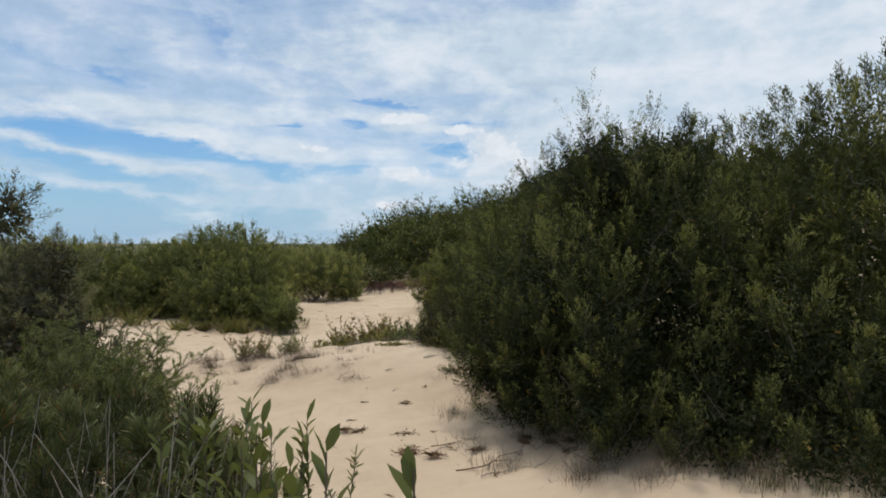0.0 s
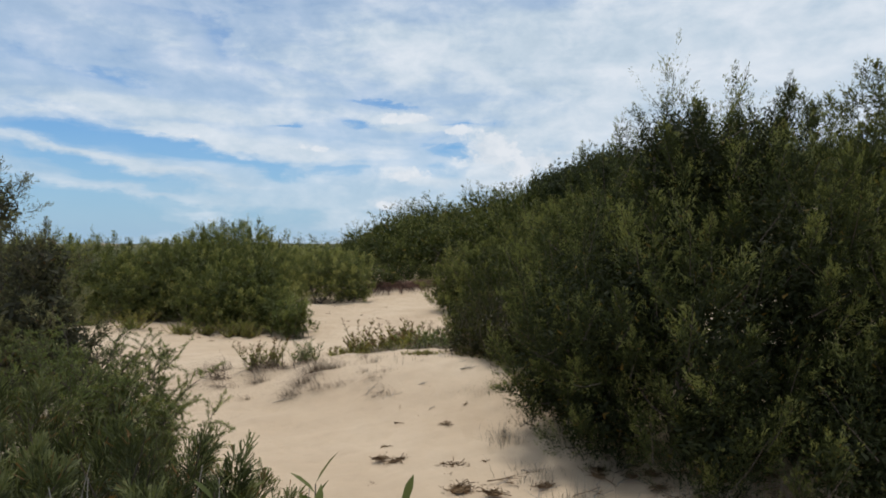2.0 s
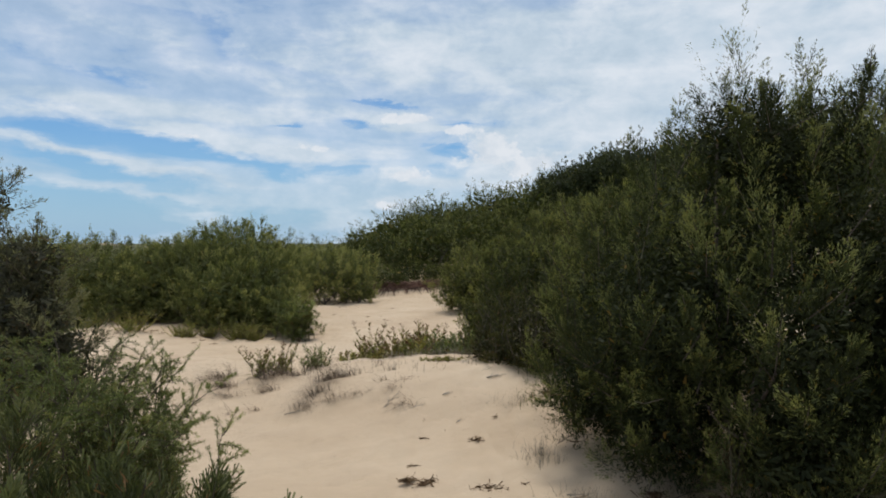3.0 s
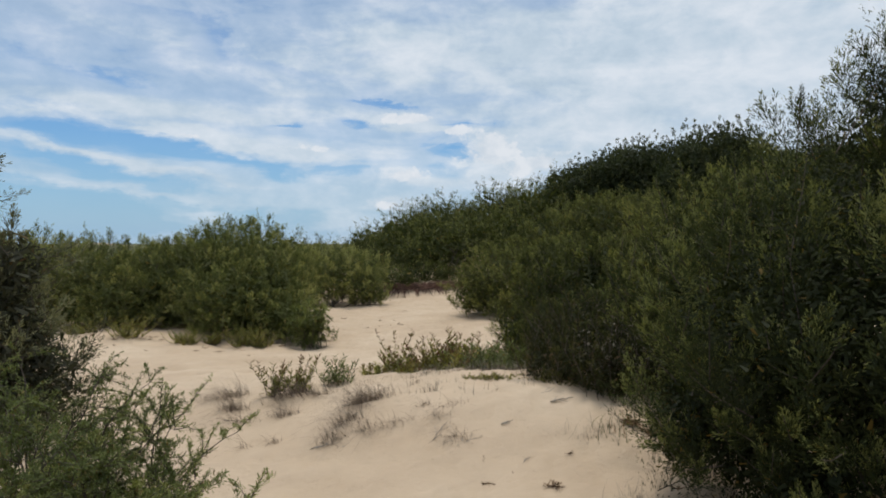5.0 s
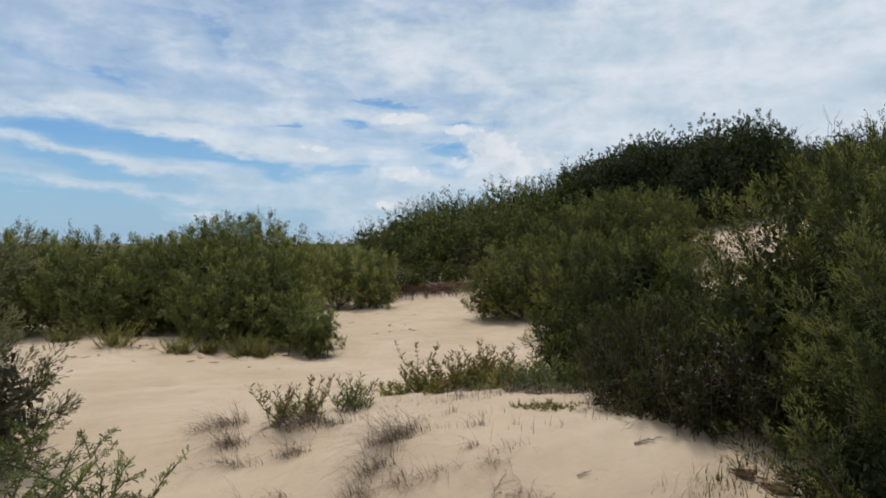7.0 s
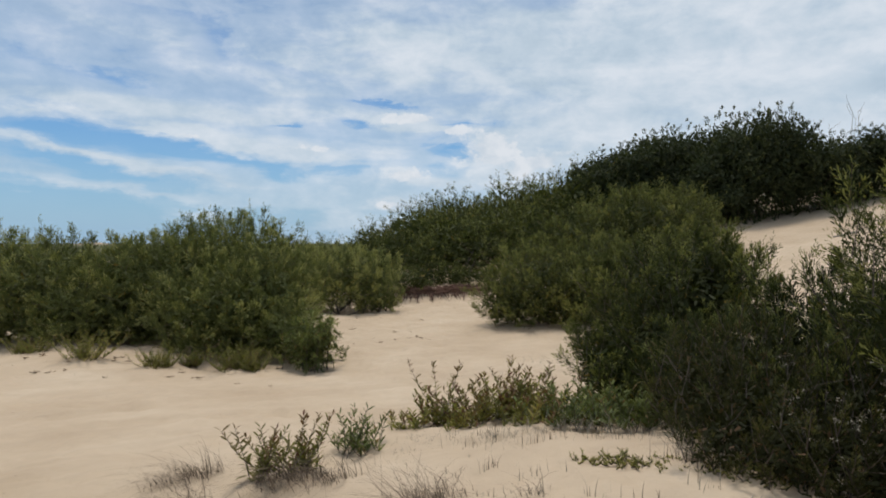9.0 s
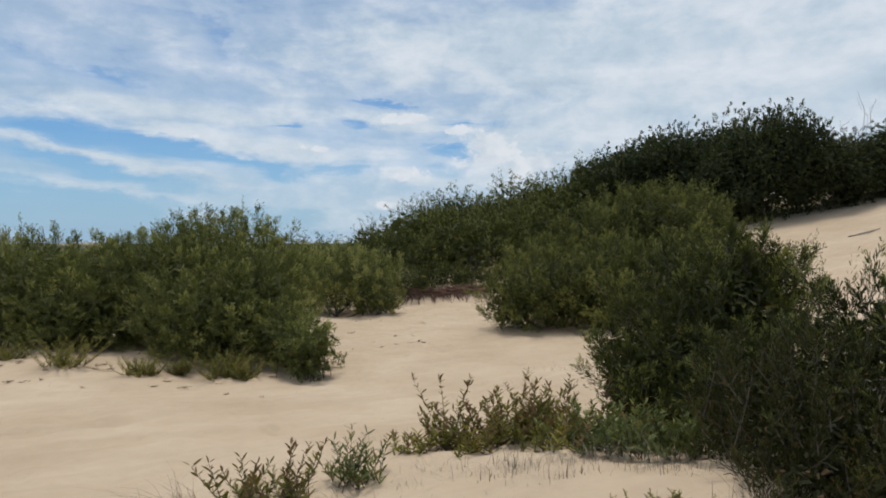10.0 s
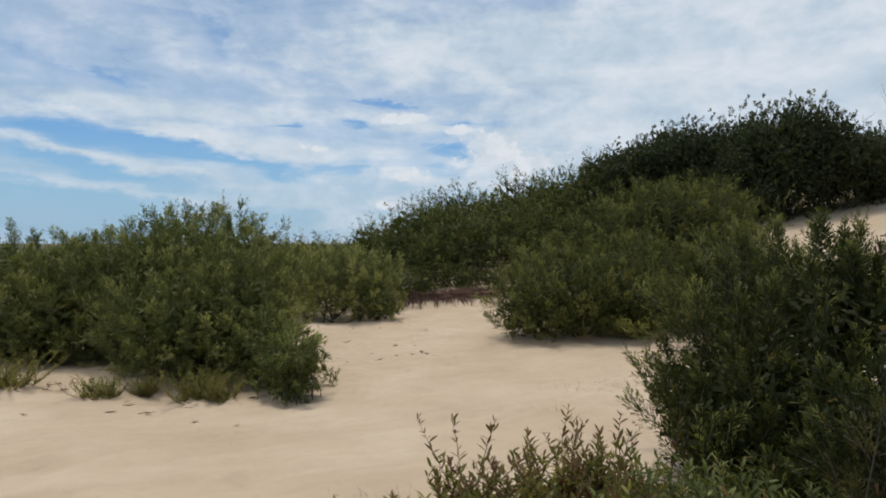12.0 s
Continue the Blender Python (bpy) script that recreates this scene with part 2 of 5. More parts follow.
def plain_material(name, a, b, scale, rough=0.85, relief=0.3, stretch=(1, 1, 1)):
    """Bark, dry stems, litter: two tones, broken by grain of the given scale."""
    m, t, bsdf, out = material(name)
    co = t.nodes.new("ShaderNodeNewGeometry")
    mp = N(t, "ShaderNodeMapping")
    mp.inputs["Scale"].default_value = stretch
    t.links.new(co.outputs["Position"], mp.inputs[0])
    n1 = noise_node(t, mp.outputs[0], scale, 5, 0.65)
    n2 = noise_node(t, mp.outputs[0], scale * 0.15, 3, 0.6)
    f = math_node(t, "ADD", math_node(t, "MULTIPLY", n1, 0.6), math_node(t, "MULTIPLY", n2, 0.4))
    f = math_node(t, "ADD", f, math_node(t, "MULTIPLY", math_node(t, "SUBTRACT", co.outputs["Random Per Island"], 0.5), 0.25))
    t.links.new(ramp(t, f, [(0.35, a), (0.65, b)]), bsdf.inputs["Base Color"])
    bsdf.inputs["Roughness"].default_value = rough
    bsdf.inputs["Specular IOR Level"].default_value = 0.2
    bump(t, bsdf, n1, relief, 0.01)
    return m


SAND = sand_material()
LEAF_TEA = leaf_material("tea_tree_leaf", (0.023, 0.029, 0.010), (0.066, 0.079, 0.026), (0.200, 0.209, 0.071), (0.18, 0.12, 0.03))
LEAF_OLIVE = leaf_material("heath_leaf", (0.057, 0.066, 0.021), (0.128, 0.138, 0.042), (0.228, 0.224, 0.076), (0.20, 0.14, 0.03))
# lighter, yellower copy of tea_tree_leaf; stronger light is put into the colour
LEAF_TEA_LIT = leaf_material("lit_tea_tree_leaf", (0.040, 0.047, 0.015), (0.110, 0.120, 0.036), (0.255, 0.250, 0.078), (0.20, 0.14, 0.03))
# heath_leaf brightened for the thicket shrubs: more light put into the colour
LEAF_OLIVE_LIT = leaf_material("lit_heath_leaf", (0.100, 0.114, 0.040), (0.215, 0.228, 0.080), (0.360, 0.350, 0.135), (0.20, 0.14, 0.03))
LEAF_GREY = leaf_material("grey_leaf", (0.056, 0.056, 0.035), (0.106, 0.106, 0.061), (0.205, 0.203, 0.115), (0.15, 0.10, 0.05))
LEAF_DARK = leaf_material("dark_heath_leaf", (0.040, 0.050, 0.022), (0.068, 0.079, 0.031), (0.122, 0.130, 0.052))
LEAF_FRESH = leaf_material("wattle_leaf", (0.080, 0.098, 0.033), (0.160, 0.184, 0.058), (0.290, 0.302, 0.105), (0.20, 0.13, 0.05), 0.5, old_share=0.03)
LEAF_HERB = leaf_material("herb_leaf", (0.120, 0.118, 0.033), (0.215, 0.205, 0.055), (0.330, 0.295, 0.088), (0.135, 0.060, 0.040), 0.5, 0.42, old_share=0.07)
LEAF_LONG = leaf_material("long_leaf", (0.045, 0.053, 0.022), (0.092, 0.103, 0.042), (0.188, 0.196, 0.086), (0.20, 0.11, 0.05), 0.5, old_share=0.04)
LEAF_SAPLING = leaf_material("sapling_leaf", (0.072, 0.088, 0.028), (0.125, 0.140, 0.041), (0.245, 0.230, 0.066), None, 0.4)
LEAF_SUCCULENT = leaf_material("ground_leaf", (0.140, 0.146, 0.038), (0.225, 0.220, 0.056), (0.340, 0.305, 0.090), (0.26, 0.19, 0.08), old_share=0.1)
LEAF_BROWN = leaf_material("dry_heath_leaf", (0.028, 0.030, 0.010), (0.050, 0.053, 0.017), (0.108, 0.104, 0.034), (0.13, 0.080, 0.045), old_share=0.05)
BARK = plain_material("shrub_bark", (0.055, 0.042, 0.034), (0.135, 0.110, 0.090), 40.0, 0.9, 0.5)
DEADWOOD = plain_material("dead_wood", (0.16, 0.14, 0.12), (0.34, 0.31, 0.27), 50.0, 0.9, 0.4)
STRAW = plain_material("dry_grass", (0.17, 0.145, 0.11), (0.34, 0.30, 0.23), 30.0, 0.8, 0.1)
STRAW_DARK = plain_material("old_grass", (0.082, 0.059, 0.041), (0.21, 0.160, 0.112), 30.0, 0.85, 0.1)
SEEDS = plain_material("seed_heads", (0.20, 0.175, 0.135), (0.36, 0.32, 0.25), 60.0, 0.9, 0.1)
LITTER = plain_material("leaf_litter", (0.085, 0.050, 0.028), (0.20, 0.130, 0.070), 45.0, 0.9, 0.4)
ROOTS = plain_material("red_roots", (0.085, 0.048, 0.036), (0.21, 0.125, 0.092), 35.0, 0.9, 0.5)


# ---- ground ----
def ss(a, b, v):
    u = np.clip((v - a) / (b - a), 0.0, 1.0)
    return u * u * (3 - 2 * u)


def bell(v, c, low, high):
    d = v - c
    return np.exp(-np.where(d < 0, (d / low) ** 2, (d / high) ** 2))


def height(x, y):
    """The dunes: a hump across the path, a trough behind it, a hill that climbs to the right and back."""
    x, y = np.asarray(x, float), np.asarray(y, float)
    z = -0.38 * ss(9.8, 16.0, y)
    z = z + 0.46 * bell(x, -0.7, 1.8, 3.2) * bell(y, 9.2, 1.2, 3.2)
    z = z + 0.20 * bell(x, -2.8, 1.5, 1.2) * bell(y, 3.2, 3.0, 2.0)
    z = z + 0.20 * bell(x, -9.0, 3.0, 2.0) * bell(y, 17.0, 3.0, 6.0)
    near = ss(260.0, 70.0, np.hypot(x, y - 10))
    z = z + near * 0.20 * np.minimum(np.logaddexp(0.0, x - 1.5), 20.0)
    z = z + near * 2.8 * ss(28.5 - 4.0 * ss(1.0, 5.0, x), 42.0, y) * ss(-11.0, 1.5, x) * (1.0 - 0.35 * ss(6.0, 14.0, x))
    z = z + 0.50 * ss(28.6, 30.0, y + 0.2 * np.sin(x * 1.7)) * bell(x, -2.0, 5.0, 3.0) * bell(y, 30.0, 3.0, 6.0)
    z = z + near * 0.05 * np.sin(x * 0.9 + 1.3 * np.sin(y * 0.35)) * np.sin(y * 0.6 + 0.8)
    z = z + 2.45 * bell(x, -62.0, 16.0, 14.0) * bell(y, 112.0, 14.0, 20.0)
    # sand caught in the grass
    for x0, y0, up in ((-2.1, 9.1, 0.06), (-2.2, 8.5, 0.04), (-3.0, 10.2, 0.08), (-3.6, 9.6, 0.06), (-1.2, 8.5, 0.03), (-3.3, 10.6, 0.06), (-1.3, 12.1, 0.10)):
        z = z + up * bell(x, x0, 0.30, 0.22) * bell(y, y0, 0.35, 0.25)
    # old tracks, half blown over
    for x0, y0, x1, y1 in ((-7.3, 12.8, -3.4, 16.0), (-6.6, 12.4, -3.2, 13.5), (-5.2, 11.8, -2.2, 14.6)):
        l = math.hypot(x1 - x0, y1 - y0)
        ux, uy = (x1 - x0) / l, (y1 - y0) / l
        s = ((x - x0) * ux + (y - y0) * uy) / l
        d = (y - y0) * ux - (x - x0) * uy + 0.10 * np.sin(s * 9.0)
        ends = ss(0.0, 0.25, s) * ss(1.0, 0.75, s)
        z = z + ends * (0.030 * np.exp(-((d - 0.20) / 0.14) ** 2) - 0.035 * np.exp(-(d / 0.13) ** 2))
    return z


def h_at(x, y):
    return float(height(x, y))


def steps(fine0, fine1, d, limit):
    """Grid lines: even between fine0 and fine1, then ever wider out to limit."""
    mid = list(np.arange(fine0, fine1 + d / 2, d))
    lo, hi, w = fine0, fine1, d
    left, right = [], []
    while lo > -limit or hi < limit:
        w *= 1.16
        lo, hi = lo - w, hi + w
        left.append(lo)
        right.append(hi)
    return np.array(left[::-1] + mid + right)


def build_ground():
    xs, ys = steps(-8.0, 3.5, 0.085, 4000.0), steps(4.0, 30.5, 0.085, 4000.0)
    gx, gy = np.meshgrid(xs, ys)
    gz = height(gx, gy)
    rough = np.zeros_like(gz)
    for j in range(gx.shape[0]):
        if not -2 < ys[j] < 34:
            continue
        for i in range(gx.shape[1]):
            if -16 < xs[i] < 12:
                p = Vector((xs[i], ys[j], 0))
                rough[j, i] = 0.055 * noise.noise(p * 1.1) + 0.036 * noise.noise(p * 3.3) + 0.014 * noise.noise(Vector((xs[i] * 9.0, ys[j] * 9.0, 2)))
                # scuffed, trodden sand on the way between the shrubs
                trod = math.exp(-((xs[i] + 2.6) / 1.9) ** 2) * min(1.0, max(0.0, (ys[j] - 14.0) / 4.0))
                rough[j, i] += trod * (0.05 * noise.noise(Vector((xs[i] * 2.2, ys[j] * 1.6, 5))) + 0.03 * noise.noise(Vector((xs[i] * 5.5, ys[j] * 4.5, 9))))
    gz = gz + rough
    ny, nx = gx.shape
    verts = np.stack([gx, gy, gz], -1).reshape(-1, 3)
    a = (np.arange(ny - 1)[:, None] * nx + np.arange(nx - 1)[None, :]).ravel()
    quads = np.stack([a, a + 1, a + nx + 1, a + nx], -1)
    me = quad_mesh("ground", verts, quads)
    me.shade_smooth()
    ob = new("ground", me)
    me.materials.append(SAND)
    return tagged(ob, "pale yellow dune sand, wind-rippled, with scattered leaf litter", "ground", kind="structure")


def quad_mesh(name, verts, quads):
    me = bpy.data.meshes.new(name)
    verts, quads = np.asarray(verts, np.float32), np.asarray(quads, np.int32)
    me.vertices.add(len(verts))
    me.vertices.foreach_set("co", verts.ravel())
    me.loops.add(quads.size)
    me.loops.foreach_set("vertex_index", quads.ravel())
    me.polygons.add(len(quads))
    me.polygons.foreach_set("loop_start", np.arange(len(quads), dtype=np.int32) * quads.shape[1])
    me.update(calc_edges=True)
    return me


build_ground()


# ---- plants ----
def unit(v):
    return v / np.maximum(np.linalg.norm(v, axis=-1, keepdims=True), 1e-9)


def leaves_mesh(name, base, way, roll, length, width, fold=0.25):
    """Slim blunt leaves, each a slightly twisted strip of four corners: base points, directions, lengths and widths as arrays."""
    n = len(base)
    way = unit(way)
    side = unit(np.cross(way, roll))
    up = np.cross(side, way)
    w = (width * 0.5)[:, None]
    lift = up * (width * fold)[:, None]
    tip = base + way * length[:, None]
    v = np.stack([base - side * w * 0.45, base + side * w * 0.45 + lift, tip + side * w * 0.8 - lift, tip - side * w * 0.7], 1).reshape(-1, 3)
    q = np.arange(4 * n).reshape(n, 4)
    return quad_mesh(name, v, q)


def tubes_mesh(name, paths, sides=5):
    """Tapered stems: each path is a list of (point, radius)."""
    verts, quads = [], []
    for path in paths:
        pts = np.array([p for p, r in path], float)
        rad = [r for p, r in path]
        tan = unit(np.gradient(pts, axis=0))
        ref = np.array([0.31, 0.83, 0.46])
        start = len(verts)
        for p, d, r in zip(pts, tan, rad):
            e1 = unit(np.cross(d, ref))
            e2 = np.cross(d, e1)
            for k in range(sides):
                a = 2 * math.pi * k / sides
                verts.append(p + (e1 * math.cos(a) + e2 * math.sin(a)) * r)
        for i in range(len(pts) - 1):
            for k in range(sides):
                a, b = start + i * sides + k, start + i * sides + (k + 1) % sides
                quads.append((a, b, b + sides, a + sides))
    me = quad_mesh(name, np.array(verts), np.array(quads))
    me.shade_smooth()
    return me


def part(name, me, mat, parent, label=""):
    ob = new(name, me)
    if not me.materials:
        me.materials.append(mat)
    ob.parent = parent
    return tagged(ob, label) if label else ob


def thing(name, x, y, label, category, group="", z=None, turn=0.0):
    ob = new(name)
    ob.matrix_basis = pose(x, y, h_at(x, y) if z is None else z, 0, 0, turn)
    ob.empty_display_size = 0.2
    return tagged(ob, label, category, group)


def bent(rng, a, b, r0, r1, sag=0.15, n=6):
    """A limb from a to b, bowed upward, thinning from r0 to r1."""
    a, b = np.array(a, float), np.array(b, float)
    d = np.linalg.norm(b - a)
    side = rng.normal(0, sag * 0.5, 3) * d
    out = []
    for i in range(n):
        s = i / (n - 1)
        p = a + (b - a) * s + side * math.sin(math.pi * s) - np.array([0, 0, sag * d * math.sin(math.pi * s)]) * 0.6
        out.append((p, r0 + (r1 - r0) * s ** 0.8))
    return out


def billows(rng, L, size, floor):
    """Smaller rounded billows set over the lobes' skin, with gaps between: centre, radius, and the way out."""
    c, r = L[:, :3], L[:, 3:6]
    area = (r[:, 0] * r[:, 1] + r[:, 0] * r[:, 2] + r[:, 1] * r[:, 2])
    tries = int(area.sum() / size ** 2 * 18)
    k = rng.choice(len(L), tries, p=area / area.sum())
    d = unit(rng.normal(0, 1, (tries, 3)))
    p = c[k] + d * r[k]
    bulge = np.array([noise.noise(Vector(q * (0.50 / size))) for q in p])[:, None]
    p = p + d * r[k] * (rng.uniform(-0.09, 0.09, (tries, 1)) + 0.26 * bulge)
    rad = size * rng.uniform(0.6, 1.35, tries)
    fl = floor(p[:, 0], p[:, 1])
    low = p[:, 2] < fl + rad * 0.5
    p[low, 2] = fl[low] + rad[low] * rng.uniform(0.3, 0.8, low.sum())
    n = unit(d / r[k])
    n[low] = unit(n[low] * np.array([1, 1, 0.2]) + np.array([0, 0, 0.2]))
    chosen = []
    for q in range(tries):
        inside = np.linalg.norm((p[q] - c) / r, axis=1)
        inside[k[q]] = 9.0
        if inside.min() < 0.60:
            continue
        if chosen and (np.linalg.norm(p[chosen] - p[q], axis=1) < 0.52 * (rad[chosen] + rad[q])).any():
            continue
        chosen.append(q)
    return p[chosen], rad[chosen], n[chosen]


def crown_leaves(rng, lobes, billow, tufts, per, leaf, slim, lift=0.7, wide=0.20, sprig=0.05, core=1500, core_leaf=3.0, open_foot=0.0, plume=1.0, floor=None, cone=1.9, flat=0.35):
    """Leaves on the shoots of leafy boughs, each bough a cone that reaches out and up. Returns leaf arrays and the shoots' axes."""
    L = np.array(lobes, float)
    c, r = L[:, :3], L[:, 3:6]
    area = (r[:, 0] * r[:, 1] + r[:, 0] * r[:, 2] + r[:, 1] * r[:, 2])
    floor = floor or (lambda u, v: np.zeros(len(u)))
    up = np.array([0, 0, 1.0])
    bc, br, bn = billows(rng, L, billow, floor)
    m = len(bc)
    bough = unit(bn * 0.75 + up * lift * rng.uniform(0.5, 1.25, (m, 1)) + rng.normal(0, 0.20, (m, 3)))
    reach = br * cone * rng.uniform(0.8, 1.2, m)
    foot = bc - bough * reach[:, None] * 0.66
    b1 = unit(np.cross(bough, np.array([0.3, 0.2, 0.93])))
    b2 = np.cross(bough, b1)
    # shoots, set spirally along each bough, shorter towards its tip
    k = np.repeat(np.arange(m), tufts)
    j = np.tile(np.arange(tufts), m)
    s = 0.12 + 0.88 * (j + rng.random(len(k))) / tufts
    turn = j * 2.399 + rng.normal(0, 0.3, len(k)) + k * 1.3
    ray = b1[k] * np.cos(turn)[:, None] + b2[k] * np.sin(turn)[:, None]
    axis = unit(bough[k] * (0.60 + 0.5 * s)[:, None] + ray * (1.0 - 0.55 * s)[:, None] + up * 0.30 * lift + rng.normal(0, 0.12, (len(k), 3)))
    p = foot[k] + bough[k] * (reach[k] * s)[:, None]
    length = reach[k] * plume * 0.50 * (1.15 - 0.65 * s) * rng.uniform(0.7, 1.3, len(k))
    fat = wide * rng.uniform(0.75, 1.25, len(k))
    # some shoots are long and thin and stand up out of the rest
    thin = rng.random(len(k)) < sprig
    fat[thin] *= 0.45
    length[thin] *= 1.45
    axis[thin] = unit(axis[thin] + up * 0.45)
    keep = p[:, 2] + axis[:, 2] * length > floor(p[:, 0], p[:, 1]) + 0.03 + open_foot
    p, axis, k, s, length, fat, ray = p[keep], axis[keep], k[keep], s[keep], length[keep], fat[keep], ray[keep]
    # random tones, plus light put into the colour towards the bough's tip
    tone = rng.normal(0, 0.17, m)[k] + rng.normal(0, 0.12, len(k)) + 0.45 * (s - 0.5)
    # leaves stand close round each shoot, pointing along it
    i = np.repeat(np.arange(len(k)), per)
    q = rng.uniform(0.02, 1.0, len(i)) ** 0.85
    e1 = unit(np.cross(axis, np.array([0.3, 0.2, 0.93])))
    e2 = np.cross(axis, e1)
    ph = rng.uniform(0, 6.283, len(i))
    off = e1[i] * np.cos(ph)[:, None] + e2[i] * np.sin(ph)[:, None]
    side = fat[i] * np.clip(1.1 - q, 0, 1) ** 0.7 * np.minimum(1.0, q * 5.0 + 0.2) * rng.random(len(i)) ** 0.5
    base = p[i] + (axis[i] * q[:, None] + off * side[:, None] + up * (0.12 * q ** 2)[:, None]) * length[i][:, None]
    way = unit(axis[i] + off * 0.50 + rng.normal(0, 0.18, (len(i), 3)) + up * 0.12)
    ln = leaf * rng.uniform(0.65, 1.3, len(i)) * (1.1 - 0.35 * q)
    wd = ln * slim * rng.uniform(0.75, 1.25, len(i))
    # lighter towards each shoot's tip: new growth, and light put into the colour
    leaf_shade = tone[i] + 0.8 * (q - 0.55)
    face = off * 0.45 + ray[i] * 0.35 + bn[k][i] * 0.6 + up * 0.6 + rng.normal(0, flat, (len(i), 3))
    # coarse inner leaves that close the crown, coloured dark to stand for its shade
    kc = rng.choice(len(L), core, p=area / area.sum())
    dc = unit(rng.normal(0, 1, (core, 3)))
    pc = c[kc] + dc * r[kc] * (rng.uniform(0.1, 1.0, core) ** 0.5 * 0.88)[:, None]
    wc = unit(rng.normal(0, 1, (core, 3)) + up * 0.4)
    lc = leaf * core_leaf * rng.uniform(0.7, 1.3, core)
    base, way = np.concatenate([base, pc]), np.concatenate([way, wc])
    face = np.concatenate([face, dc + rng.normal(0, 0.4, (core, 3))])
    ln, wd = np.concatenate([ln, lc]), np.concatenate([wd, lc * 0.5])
    leaf_shade = np.concatenate([leaf_shade, np.full(core, -0.6)])
    ok = np.minimum(base[:, 2], base[:, 2] + way[:, 2] * ln) > floor(base[:, 0], base[:, 1]) + 0.015
    return base[ok], way[ok], face[ok], ln[ok], wd[ok], leaf_shade[ok], p, axis, length


def grow(ob, rng, lobes, leaf_mat, billow, tufts, per, leaf, slim, stems=6, bark=None, spread=0.5, twigs=500, **more):
    """Stems and crown for a shrub; lobes are in the shrub's own space."""
    base, way, face, ln, wd, leaf_shade, p, axis, length = crown_leaves(rng, lobes, billow, tufts, per, leaf, slim, **more)
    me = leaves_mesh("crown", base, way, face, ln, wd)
    tone = me.attributes.new("leaf_shade", "FLOAT", "POINT")
    tone.data.foreach_set("value", np.repeat(leaf_shade, 4).astype(np.float32))
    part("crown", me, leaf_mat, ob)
    L = np.array(lobes, float)
    for j in range(stems):
        a = rng.uniform(0, 2 * math.pi)
        lobe = L[j % len(L)]
        foot = (spread * 0.35 * math.cos(a) + lobe[0] * 0.25, spread * 0.35 * math.sin(a) + lobe[1] * 0.25, -0.08)
        tip = lobe[:3] + np.array([math.cos(a), math.sin(a), 0.4]) * lobe[3:6] * 0.45
        thick = 0.012 * max(1.0, float(lobe[5])) + 0.010
        main = bent(rng, foot, tip, thick * 1.5, thick * 0.45)
        paths = [main]
        for b in range(3):
            s = main[2 + b][0]
            d = unit(rng.normal(0, 1, 3) + np.array([0, 0, 0.6]))
            paths.append(bent(rng, s, s + d * lobe[3:6] * 0.7, thick * 0.6, thick * 0.15, n=5))
        part("stem", tubes_mesh("stem", paths, 6), bark or BARK, ob)
    step = max(1, len(p) // twigs)
    shoots = []
    for q, a, l in list(zip(p, axis, length))[::step]:
        e = q + a * l * 0.9 + np.array([0, 0, 0.12 * l])
        shoots.append([(q - a * l * 0.35, 0.005), (q + a * l * 0.45, 0.0035), (e, 0.0015)])
    tagged(part("twig_growth", tubes_mesh("twig_growth", shoots, 3), bark or BARK, ob), kind="stuff")
    return ob


def shrub(name, x, y, lobes, seed, label, leaf_mat, category="shrub", group="", **more):
    """lobes: (x, y, z, rx, ry, rz) in the world, z over the ground at the foot."""
    ob = thing(name, x, y, label, category, group)
    own = [(a - x, b - y, c, d, e, f) for a, b, c, d, e, f in lobes]
    return grow(ob, np.random.default_rng(seed), own, leaf_mat, floor=lambda u, v: height(u + x, v + y) - h_at(x, y), **more)


# ---- the large shrubs, near to far ----
TEA_CROWN = [
    (1.9, 7.0, 1.40, 1.35, 1.25, 1.40), (1.0, 6.9, 1.02, 0.85, 0.9, 0.90), (1.05, 6.3, 1.12, 0.50, 0.5, 0.60), (1.50, 5.55, 0.82, 0.42, 0.42, 0.75),
    (1.55, 6.5, 2.43, 0.48, 0.5, 0.58), (2.4, 6.9, 2.50, 0.55, 0.5, 0.62), (1.64, 6.5, 2.52, 0.38, 0.38, 0.48), (2.4, 6.9, 2.54, 0.46, 0.40, 0.50),
    (2.2, 6.0, 1.35, 0.75, 0.5, 0.95), (3.0, 6.6, 1.2, 0.8, 0.8, 1.2), (2.95, 5.3, 0.85, 0.55, 0.45, 0.85), (2.02, 6.72, 2.30, 0.62, 0.45, 0.50),
]
TEA_SKIRT = [
    (0.62, 7.25, 0.50, 0.48, 0.55, 0.45), (2.4, 6.1, 0.65, 0.6, 0.45, 0.55), (3.25, 4.75, 0.62, 0.60, 0.50, 0.80), (1.05, 6.75, 0.40, 0.60, 0.45, 0.42),
    (1.75, 5.95, 0.42, 0.60, 0.45, 0.48), (2.45, 5.6, 0.45, 0.60, 0.45, 0.55), (0.58, 7.55, 0.34, 0.36, 0.40, 0.33), (0.85, 6.9, 0.34, 0.45, 0.40, 0.36),
    (1.45, 5.42, 0.34, 0.42, 0.35, 0.36), (2.80, 4.60, 0.25, 0.40, 0.32, 0.36), (2.5, 5.0, 0.25, 0.40, 0.30, 0.32), (3.05, 4.25, 0.18, 0.35, 0.28, 0.34),
    (0.88, 6.35, 0.26, 0.42, 0.36, 0.32), (2.2, 5.1, 0.30, 0.45, 0.35, 0.40), (3.45, 4.3, 0.35, 0.50, 0.40, 0.50),
]
